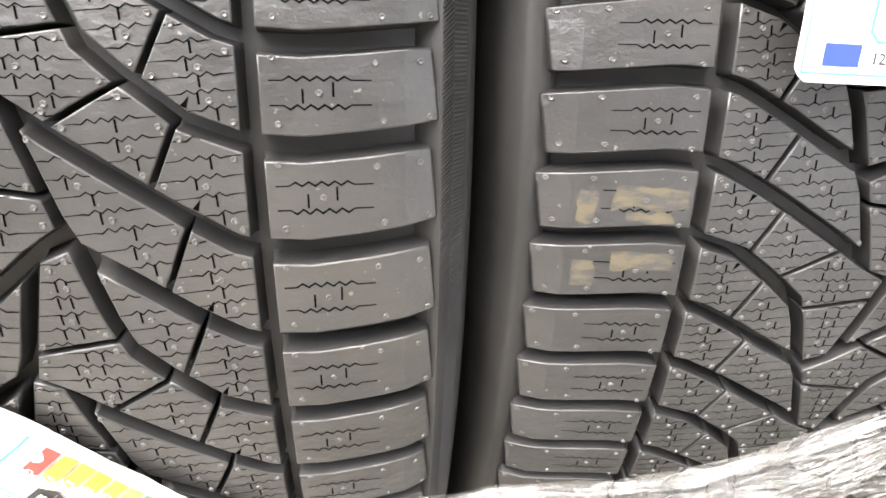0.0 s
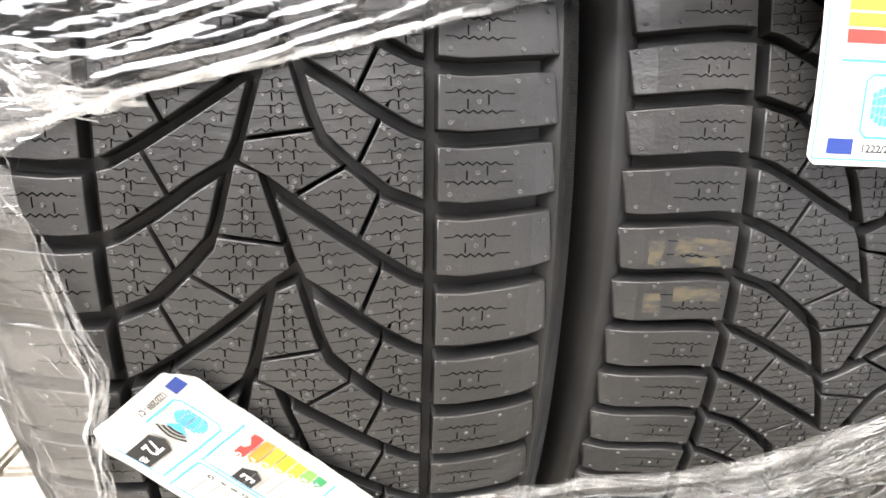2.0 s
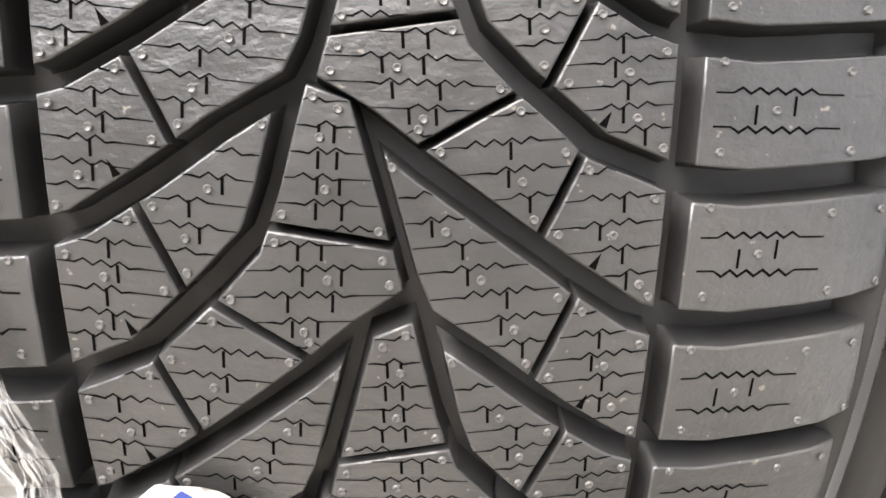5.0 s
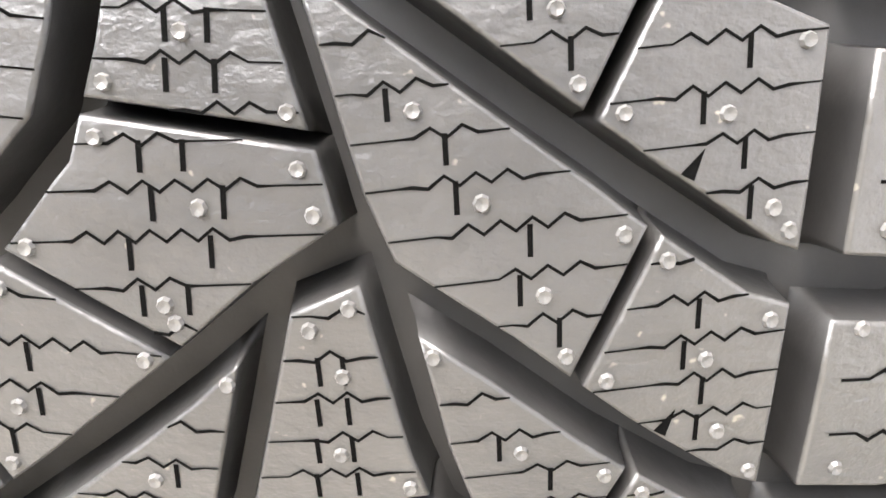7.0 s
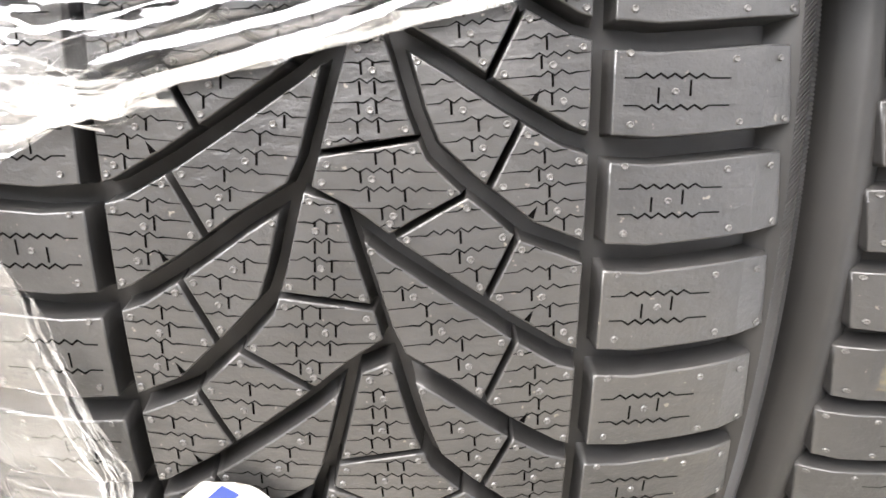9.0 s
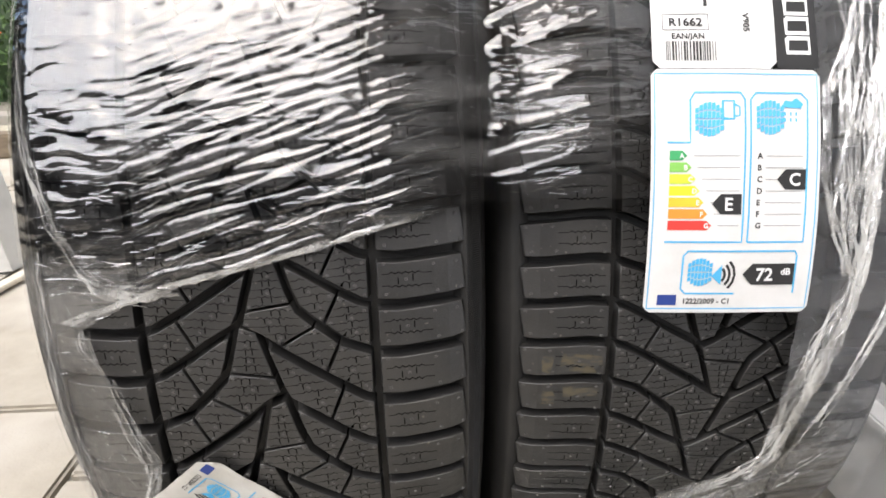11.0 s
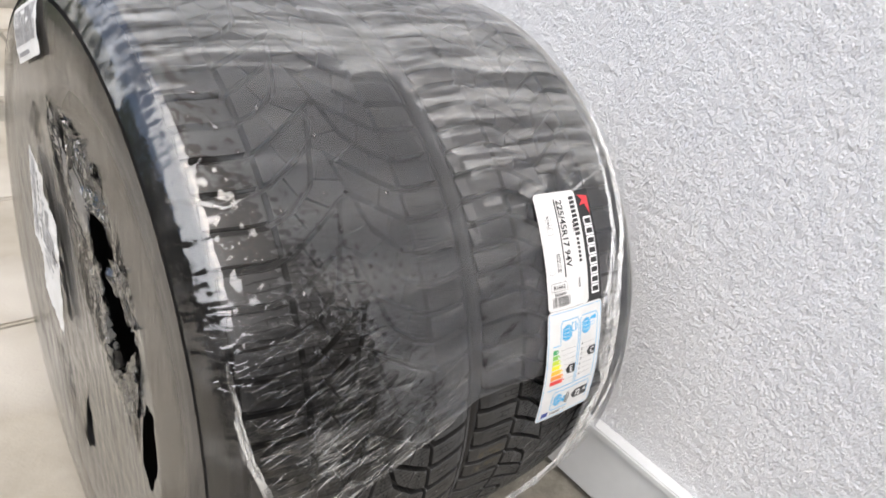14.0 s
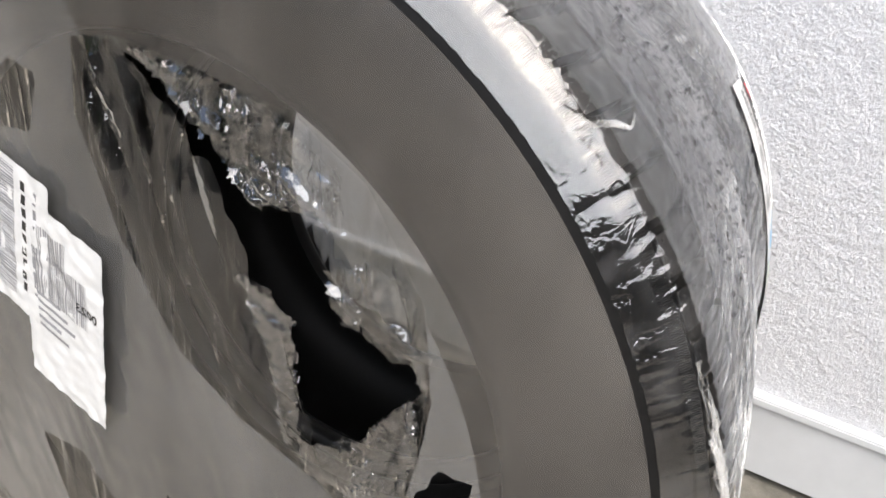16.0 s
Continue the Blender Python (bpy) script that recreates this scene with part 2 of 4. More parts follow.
def on_tyre(u, s, h):
    """A place on a tyre in its own frame: u across, s along the tread (both mm, s upward at the front), h metres above the tread surface."""
    r = RAD - crown(u) + h
    a = s / 1000 / RAD
    return (u / 1000, -r * math.cos(a), r * math.sin(a))


G4 = [(0, 1.98), (10, 2.32), (23, 2.71), (34, 3.03), (45.2, 3.31), (50.5, 3.37)]
G5 = [(10.3, 3.35), (21.3, 3.64), (32.7, 3.98), (44.6, 4.29), (50.5, 4.37)]
V56 = [(10.3, 3.35), (14.5, 4.04), (17.6, 4.40)]
G6 = [(24.5, 4.70), (36.9, 5.15), (50.5, 5.37)]
V45 = [(3.7, 2.54), (7, 3.05)]
dg, vc, vg, pa = 2.3, 1.9, 2.0, 1.7


def face(*runs):
    """An outline from runs of (points, half width of the groove along and after them)."""
    return [(u, v * PITCH, w) for pts, w in runs for u, v in pts]


def shifted(pts, dv):
    return [(u, v + dv) for u, v in pts]


FACE_A = face((G4[:-1], dg), ([(50.5, 3.37)], vg), ([(50.5, 4.37)], dg), (G5[-2:0:-1], dg), ([G5[0]], vc), (V45[::-1], vc))
FACE_B = face((G5[:-1], dg), ([(50.5, 4.37)], vg), ([(50.5, 5.37)], dg), (G6[-2::-1], dg), (V56[:0:-1], vc))
FACE_C = face(([(0, 3.40)], pa), ([(9.5, 3.25)], vc), ([V56[1]], vc), ([V56[2]], dg), (G6[:-1], dg), ([(50.5, 5.37)], vg), ([(50.5, 6.37)], dg),
              (shifted(G4[-2:0:-1], 3), dg), ([(0, 4.98)], pa), ([(-8.7, 4.74)], vc), ([(-7, 4.47), (-3.7, 3.96)], vc))


def inset(poly):
    """Each edge moved inward by its own half width."""
    pts = [Vector((u, w)) for u, w, _ in poly]
    area = sum(a.x * b.y - b.x * a.y for a, b in zip(pts, pts[1:] + pts[:1]))
    sign = 1 if area > 0 else -1
    lines = []
    for i, a in enumerate(pts):
        d = (pts[(i + 1) % len(pts)] - a).normalized()
        nrm = Vector((-d.y, d.x)) * sign
        lines.append((a + nrm * poly[i][2], d, nrm))
    out = []
    for i in range(len(pts)):
        (p, d, n1), (q, e, n2) = lines[i - 1], lines[i]
        cr = d.x * e.y - d.y * e.x
        if abs(cr) < 0.12:
            mid = (n1 + n2).normalized()
            out.append(pts[i] + mid * (poly[i - 1][2] + poly[i][2]) / 2)
        else:
            k = ((q - p).x * e.y - (q - p).y * e.x) / cr
            out.append(p + d * k)
    return out if sign > 0 else out[::-1]


def cut(poly, a, b, half=0.75):
    """The two pieces of a polygon on either side of a slit from a to b."""
    a, b = Vector((a[0], a[1] * PITCH)), Vector((b[0], b[1] * PITCH))
    d = (b - a).normalized()
    nrm = Vector((-d.y, d.x))
    res = []
    for sgn in (1, -1):
        dist = [sgn * (p - a).dot(nrm) - half for p in poly]
        piece = []
        for i, p in enumerate(poly):
            j = (i + 1) % len(poly)
            if dist[i] >= 0:
                piece.append(p)
            if (dist[i] >= 0) != (dist[j] >= 0):
                piece.append(p + (poly[j] - p) * (dist[i] / (dist[i] - dist[j])))
        res.append(piece)
    return res


def by_x(pieces):
    return sorted(pieces, key=lambda q: sum(p.x for p in q) / len(q))


def by_y(pieces):
    return sorted(pieces, key=lambda q: sum(p.y for p in q) / len(q))


def shoulder(v0, v1):
    """Shoulder block between the lateral grooves that cross the long groove at v0 and v1."""
    hw = 2.9
    top = [(52.9, v0 + 0.03), (62, v0 + 0.055), (74, v0 + 0.015), (84.5, v0 - 0.03), (90.0, v0 - 0.04)]
    bot = [(92.0, v1 - 0.07), (85, v1 - 0.035), (74, v1 + 0.01), (62, v1 + 0.05), (52.9, v1 + 0.02)]
    return [Vector((u, v * PITCH + hw)) for u, v in top] + [Vector((u, v * PITCH - hw)) for u, v in bot]


A_in, A_out = by_x(cut(inset(FACE_A), (34.5, 3.20), (29.5, 3.66)))
B_in, B_out = by_x(cut(inset(FACE_B), (34.5, 4.20), (29.5, 4.66)))
C_top, C_rest = by_y(cut(inset(FACE_C), (13.5, 4.29), (-4.4, 4.41)))
C_mid, C_right = by_x(cut(C_rest, (22.4, 4.85), (10.8, 5.14)))
C_in, C_out = by_x(cut(C_right, (34.5, 5.20), (29.5, 5.66)))
BLOCKS = [(A_in, "inner", 0.10), (A_out, "outer", 0.10), (B_in, "inner", 0.10), (B_out, "outer", 0.10), (C_top, "centre", 0.03), (C_mid, "centre", -0.02),
          (C_in, "inner", 0.10), (C_out, "outer", 0.10), (shoulder(3.37, 4.37), "shoulder", 0), (shoulder(4.37, 5.37), "shoulder", 0), (shoulder(5.37, 6.37), "shoulder", 0)]


def grown(poly, d):
    q = [(p.x, p.y, -d) for p in poly]
    return inset(q)


def block_template(poly):
    """Flat block: (u, w, h) vertices and faces, with a worn upper edge and walls that lean outward to the groove floor."""
    bm = bmesh.new()
    rings = []
    for ring, h in ((grown(poly, -0.42), 0.0), (grown(poly, -0.12), -0.12), (poly, -0.45), (grown(poly, 0.15), -3.0), (grown(poly, 0.4), -5.6), (grown(poly, 1.0), -DEPTH)):
        rings.append([bm.verts.new((p.x, p.y, h)) for p in ring])
    bm.faces.new(rings[0])
    for r0, r1 in zip(rings, rings[1:]):
        for i in range(len(r0)):
            j = (i + 1) % len(r0)
            bm.faces.new((r0[i], r1[i], r1[j], r0[j]))
    us = [p.x for p in poly]
    ws = [p.y for p in poly]
    for axis, lo, hi in ((0, min(us), max(us)), (1, min(ws), max(ws))):
        k = math.ceil(lo / 6.0) * 6.0
        while k < hi:
            no = (1, 0, 0) if axis == 0 else (0, 1, 0)
            bmesh.ops.bisect_plane(bm, geom=bm.verts[:] + bm.edges[:] + bm.faces[:], plane_co=(k, k, 0), plane_no=no, dist=0.01)
            k += 6.0
    bmesh.ops.recalc_face_normals(bm, faces=bm.faces[:])
    bm.verts.index_update()
    data = ([tuple(v.co) for v in bm.verts], [[v.index for v in f.verts] for f in bm.faces])
    bm.free()
    return data


def spans(poly, w, slope):
    xs = []
    for a, b in zip(poly, poly[1:] + poly[:1]):
        fa, fb = a.y + slope * a.x - w, b.y + slope * b.x - w
        if (fa < 0) != (fb < 0):
            xs.append(a.x + (b.x - a.x) * fa / (fa - fb))
    xs.sort()
    return list(zip(xs[::2], xs[1::2]))


def ribbon(pts, half, verts, faces, h=0.08):
    """A thin strip along pts, mitred, added to verts and faces."""
    start = len(verts)
    for i, p in enumerate(pts):
        a, b = pts[max(i - 1, 0)], pts[min(i + 1, len(pts) - 1)]
        d = (b - a).normalized()
        nn = Vector((-d.y, d.x)) * (half[i] if isinstance(half, list) else half)
        verts += [(p.x + nn.x, p.y + nn.y, h), (p.x - nn.x, p.y - nn.y, h)]
    for i in range(len(pts) - 1):
        k = start + 2 * i
        faces.append([k, k + 1, k + 3, k + 2])


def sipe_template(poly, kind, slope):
    """Flat strips that paint the shade of zigzag sipes with their short cross cuts, and where the moulding nubs stand.
    """
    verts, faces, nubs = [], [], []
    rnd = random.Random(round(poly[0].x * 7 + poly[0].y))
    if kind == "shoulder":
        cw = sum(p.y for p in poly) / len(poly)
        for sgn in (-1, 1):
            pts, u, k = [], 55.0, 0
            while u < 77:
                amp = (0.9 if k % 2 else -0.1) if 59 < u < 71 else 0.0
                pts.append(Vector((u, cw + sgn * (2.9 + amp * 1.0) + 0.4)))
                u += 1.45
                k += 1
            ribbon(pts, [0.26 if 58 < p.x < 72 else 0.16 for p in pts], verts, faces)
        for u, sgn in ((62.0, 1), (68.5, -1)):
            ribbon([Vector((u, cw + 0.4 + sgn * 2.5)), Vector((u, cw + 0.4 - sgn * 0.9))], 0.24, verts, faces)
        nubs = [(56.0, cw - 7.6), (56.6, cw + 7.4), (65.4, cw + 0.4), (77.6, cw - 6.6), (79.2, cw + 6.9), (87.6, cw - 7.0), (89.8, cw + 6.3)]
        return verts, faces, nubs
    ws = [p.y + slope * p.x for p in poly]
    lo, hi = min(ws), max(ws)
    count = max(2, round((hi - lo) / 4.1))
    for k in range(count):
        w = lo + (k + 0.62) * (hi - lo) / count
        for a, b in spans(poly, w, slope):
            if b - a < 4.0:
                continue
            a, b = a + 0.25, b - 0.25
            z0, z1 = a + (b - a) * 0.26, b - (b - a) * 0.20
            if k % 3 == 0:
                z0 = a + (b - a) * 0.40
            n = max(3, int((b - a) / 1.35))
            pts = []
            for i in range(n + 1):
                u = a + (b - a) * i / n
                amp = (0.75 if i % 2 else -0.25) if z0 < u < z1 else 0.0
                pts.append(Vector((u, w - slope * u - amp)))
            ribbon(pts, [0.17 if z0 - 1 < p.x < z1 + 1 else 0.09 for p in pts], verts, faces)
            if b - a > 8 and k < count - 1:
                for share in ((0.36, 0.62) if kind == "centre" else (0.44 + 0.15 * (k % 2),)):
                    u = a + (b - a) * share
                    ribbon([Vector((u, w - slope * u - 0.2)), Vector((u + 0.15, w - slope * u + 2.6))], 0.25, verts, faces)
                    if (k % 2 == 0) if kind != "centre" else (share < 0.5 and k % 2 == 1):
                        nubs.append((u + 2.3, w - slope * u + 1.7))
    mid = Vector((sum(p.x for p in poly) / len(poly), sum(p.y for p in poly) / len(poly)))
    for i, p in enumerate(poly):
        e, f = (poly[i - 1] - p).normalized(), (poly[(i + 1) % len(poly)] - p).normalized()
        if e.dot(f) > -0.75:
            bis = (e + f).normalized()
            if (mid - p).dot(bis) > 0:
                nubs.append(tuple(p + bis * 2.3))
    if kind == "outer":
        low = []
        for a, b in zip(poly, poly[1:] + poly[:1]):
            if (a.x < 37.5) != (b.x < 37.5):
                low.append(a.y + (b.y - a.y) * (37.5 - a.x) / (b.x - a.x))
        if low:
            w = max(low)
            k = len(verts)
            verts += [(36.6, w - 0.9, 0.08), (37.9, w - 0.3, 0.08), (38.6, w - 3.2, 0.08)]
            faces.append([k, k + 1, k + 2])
    return verts, faces, nubs


NUB_RING = [(math.cos(k * math.pi / 4), math.sin(k * math.pi / 4)) for k in range(8)]
TEMPLATES = [(block_template(p), sipe_template(p, k, sl), k) for p, k, sl in BLOCKS]


def tread(tyre, to_s, flip, units, near, wide):
    """All blocks round one tyre; units whose number is in near are parts with sipes and nubs, the rest are joined."""
    far_v, far_f = [], []
    sign = -1 if flip else 1
    for unit in units:
        for side in (1, -1):
            for (verts, faces), (sv, sf, nubs), kind in TEMPLATES:
                dv = 3 * unit + (0 if side == 1 else 1.42)
                def place(u, w, h):
                    x, y, z = on_tyre(sign * side * u, to_s(w / PITCH + dv), h / 1000)
                    return (x + math.copysign(max(0.0, abs(x) - 0.075) * wide, x), y, z)

                vs = [place(*c) for c in verts]
                turned = (side == -1)
                fs = [f[::-1] for f in faces] if turned else faces
                if unit in near:
                    nv, nf, base = [], [], len(vs)
                    for u, w in nubs:
                        k = base + len(nv)
                        nv += [place(u + 0.82 * a, w + 0.82 * b, 0.0) for a, b in NUB_RING]
                        nv += [place(u + 0.62 * a, w + 0.62 * b, 0.45) for a, b in NUB_RING]
                        nv += [place(u, w, 0.25)]
                        for i in range(8):
                            j = (i + 1) % 8
                            nf += [[k + i, k + j, k + 8 + j, k + 8 + i], [k + 8 + i, k + 8 + j, k + 16]]
                    block = mesh_object("tread_block", vs + nv, fs + nf, RUBBER, tyre)
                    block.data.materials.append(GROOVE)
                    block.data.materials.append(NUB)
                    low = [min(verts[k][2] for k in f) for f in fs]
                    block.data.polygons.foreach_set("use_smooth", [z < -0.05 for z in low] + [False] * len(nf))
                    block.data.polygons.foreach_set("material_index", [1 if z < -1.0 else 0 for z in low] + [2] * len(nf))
                    if kind == "shoulder":
                        block["label"] = "grey rubber shoulder block"
                    # sipes are dark strips on the surface, painting the shade of cuts
                    mesh_object("sipe_shade_strip", [place(*c) for c in sv], sf, SIPE_SHADE, block)
                else:
                    k = len(far_v)
                    far_v += vs
                    far_f += [[i + k for i in f] for f in fs]
    tagged(mesh_object("tread_rest", far_v, far_f, RUBBER, tyre), kind="stuff")


def revolve(profile, steps, closed=False):
    """Vertices and faces of a profile of (x, r) turned about the x axis."""
    verts, faces, n = [], [], len(profile)
    for i in range(steps):
        a = 2 * math.pi * i / steps
        verts += [(x, -r * math.cos(a), r * math.sin(a)) for x, r in profile]
    for i in range(steps):
        j = (i + 1) % steps
        for k in range(n if closed else n - 1):
            m = (k + 1) % n
            faces.append([i * n + k, i * n + m, j * n + m, j * n + k])
    return verts, faces


def tyre(name_label, xc, to_s, flip, units, near, inner):
    root = tagged(new("tyre"), name_label, "tyre", "pair of wrapped tyres")
    root.location = (xc, 0.013 if flip else 0.0, AXIS_Z)
    floor_r = [(u / 1000, RAD - crown(u) - 0.0068) for u in range(-92, 93, 4)]
    part_v, part_f = revolve(floor_r, 180)
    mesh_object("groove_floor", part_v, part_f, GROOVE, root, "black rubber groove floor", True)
    for side in (1, -1):
        prof = [(0.0865, 0.3045), (0.0925, 0.3090), (0.0955, 0.3080), (0.0985, 0.3035), (0.1000, 0.3030), (0.1035, 0.2975), (0.1085, 0.2860), (0.1115, 0.2740), (0.1120, 0.2620), (0.1100, 0.2480),
                (0.1045, 0.2350), (0.1020, 0.2330), (0.1000, 0.2260), (0.0985, 0.2180), (0.0940, 0.2155), (0.0860, 0.2160), (0.0800, 0.2200)]
        if not flip and side != inner:
            prof = [(min(x, 0.0985) + 0.30 * max(0.0, x - 0.0985), r) for x, r in prof]
        if side == inner:
            prof = [(min(x, 0.0985) + 0.47 * max(0.0, x - 0.0985) + (0.0 if inner > 0 else 0.003), r) for x, r in prof]
        v, f = revolve([(side * x, r) for x, r in prof], 144)
        mesh_object("sidewall", v, f if side < 0 else [q[::-1] for q in f], SIDEWALL, root, "dark grey rubber sidewall", True)
    v, f = revolve([(-0.0800, 0.2200), (-0.0950, 0.2500), (-0.0900, 0.2850), (-0.0500, 0.3020), (0.0500, 0.3020), (0.0900, 0.2850), (0.0950, 0.2500), (0.0800, 0.2200)], 96)
    mesh_object("inner_liner", v, f, INSIDE, root, "black inner liner", True)
    tread(root, to_s, flip, units, near, 0.12 if flip else 0.0)
    return root


left_tyre = tyre("new black winter tyre with V-shaped studded tread blocks, standing upright", XL, left_s, False, range(-14, 14), set(range(-4, 2)), 1)
right_tyre = tyre("new black winter tyre with scuffed shoulder, standing beside the wall", XR, right_s, True, range(-16, 16), set(range(-5, 4)), -1)


def shoulder_ribs(tyre_root, side):
    """Fine moulded ribs on the shoulder band, and the hatching between the blocks' tips and the band."""
    v, f = [], []
    for k in range(560):
        s0 = -190 + k * 1.05
        if s0 > 380:
            break
        for (u0, r0), (u1, r1), w in (((95.2, 0.3087), (98.6, 0.3043), 0.45), ((92.6, 0.3091), (95.4, 0.3083), 0.30)):
            sk = 0.0 if w > 0.4 else 3.0
            b = len(v)
            for u, r, ds in ((u0, r0, 0), (u1, r1, sk)):
                for d, h in ((-w, 0.0), (0.0, 0.00045), (w, 0.0)):
                    a = (s0 + ds + d) / 1000 / RAD
                    v.append((side * u / 1000, -(r + h) * math.cos(a), (r + h) * math.sin(a)))
            f += [[b, b + 1, b + 4, b + 3], [b + 1, b + 2, b + 5, b + 4]]
    tagged(mesh_object("rib_band", v, f, SIDEWALL, tyre_root), kind="stuff")


shoulder_ribs(left_tyre, 1)
shoulder_ribs(left_tyre, -1)


def scuff(u0, u1, s0, s1, seed):
    """A worn, dirt-yellow patch lying on the blocks of the right tyre."""
    out = jag([(u0, s0), (u1, s0), (u1, s1), (u0, s1)], 3, 0.9, seed)
    n = len(out)
    v = [on_tyre(u, s, 0.00012) for u, s in out] + [on_tyre((u0 + u1) / 2, (s0 + s1) / 2, 0.00012)]
    mesh_object("scuff", v, [[i, (i + 1) % n, n] for i in range(n)], SCUFF, right_tyre, "yellowish scuff mark")



def on_film(x, s, h=0.0):
    """A place on the wrapping's envelope: x metres, s mm along the tread."""
    a = s / 1000 / RAD
    r = film_radius(x) + h
    return (x, -r * math.cos(a), AXIS_Z + r * math.sin(a))


FILM_PROFILE = [(-0.2235, 0.270), (-0.2190, 0.292), (-0.2120, 0.3035), (-0.2030, 0.3110), (-0.1983, 0.3135), (-0.168, 0.3172), (-0.108, 0.3187), (-0.048, 0.3172), (-0.018, 0.3138),
                (-0.005, 0.3128), (0.008, 0.3138), (0.038, 0.3172), (0.098, 0.3187), (0.161, 0.3172), (0.193, 0.3135), (0.203, 0.308), (0.213, 0.2980), (0.2195, 0.2800), (0.2205, 0.262)]


def film_radius(x):
    for (x0, r0), (x1, r1) in zip(FILM_PROFILE, FILM_PROFILE[1:]):
        if x <= x1:
            return r0 + (r1 - r0) * (x - x0) / (x1 - x0)
    return FILM_PROFILE[-1][1]


WINDOW = [(-184, 24), (-168, 34), (-143, 44), (-104, 52), (-72, 60), (-40, 68), (-9, 75), (24, 77), (60, 74), (100, 70), (131, 45), (133, 26), (132, 2), (130, -34), (127, -63), (117, -70), (98, -79), (70, -93), (37, -102),
          (8, -106), (-7, -112), (-52, -113), (-90, -116), (-110, -132), (-150, -138), (-176, -112), (-176, -80), (-168, -50), (-172, -22), (-177, 0), (-181, 22)]


def inside(poly, x, y):
    hit = False
    for (x0, y0), (x1, y1) in zip(poly, poly[1:] + poly[:1]):
        if (y0 > y) != (y1 > y) and x < x0 + (x1 - x0) * (y - y0) / (y1 - y0):
            hit = not hit
    return hit


def nearest_on(poly, x, y):
    best = None
    for (x0, y0), (x1, y1) in zip(poly, poly[1:] + poly[:1]):
        dx, dy = x1 - x0, y1 - y0
        t = max(0, min(1, ((x - x0) * dx + (y - y0) * dy) / (dx * dx + dy * dy)))
        px, py = x0 + t * dx, y0 + t * dy
        d = (px - x) ** 2 + (py - y) ** 2
        if best is None or d < best[0]:
            best = (d, px, py)
    return best[1], best[2]


def trimmed_grid(cols, rows, holes, wrap=False):
    """A grid of flat (a, b) places with holes cut out, its rim pulled onto the holes' outlines. Returns places and faces."""
    na, nb = len(cols), len(rows)
    pts = [[a, b] for b in rows for a in cols]
    faces, used = [], {}
    for j in range(nb if wrap else nb - 1):
        for i in range(na - 1):
            j2 = (j + 1) % nb
            q = [j * na + i, j * na + i + 1, j2 * na + i + 1, j2 * na + i]
            cx = sum(pts[k][0] for k in q) / 4
            cy = (rows[j] + (rows[j2] if j2 else rows[j] * 2 - rows[j - 1])) / 2
            if any(inside(h, cx, cy) for h in holes):
                for k in q:
                    used[k] = used.get(k, 0) | 1
                continue
            faces.append(q)
            for k in q:
                used[k] = used.get(k, 0) | 2
    for k, flag in used.items():
        if flag == 3:
            a, b = pts[k]
            cand = [nearest_on(h, a, b) for h in holes]
            pts[k] = list(min(cand, key=lambda c: (c[0] - a) ** 2 + (c[1] - b) ** 2))
    return pts, faces


def jag(poly, step, size, seed):
    """A torn outline: points every step along poly, moved by noise."""
    out, rnd = [], random.Random(seed)
    for (x0, y0), (x1, y1) in zip(poly, poly[1:] + poly[:1]):
        n = max(1, int(math.hypot(x1 - x0, y1 - y0) / step))
        for i in range(n):
            t = i / n
            out.append((x0 + (x1 - x0) * t + rnd.uniform(-size, size), y0 + (y1 - y0) * t + rnd.uniform(-size, size)))
    return out


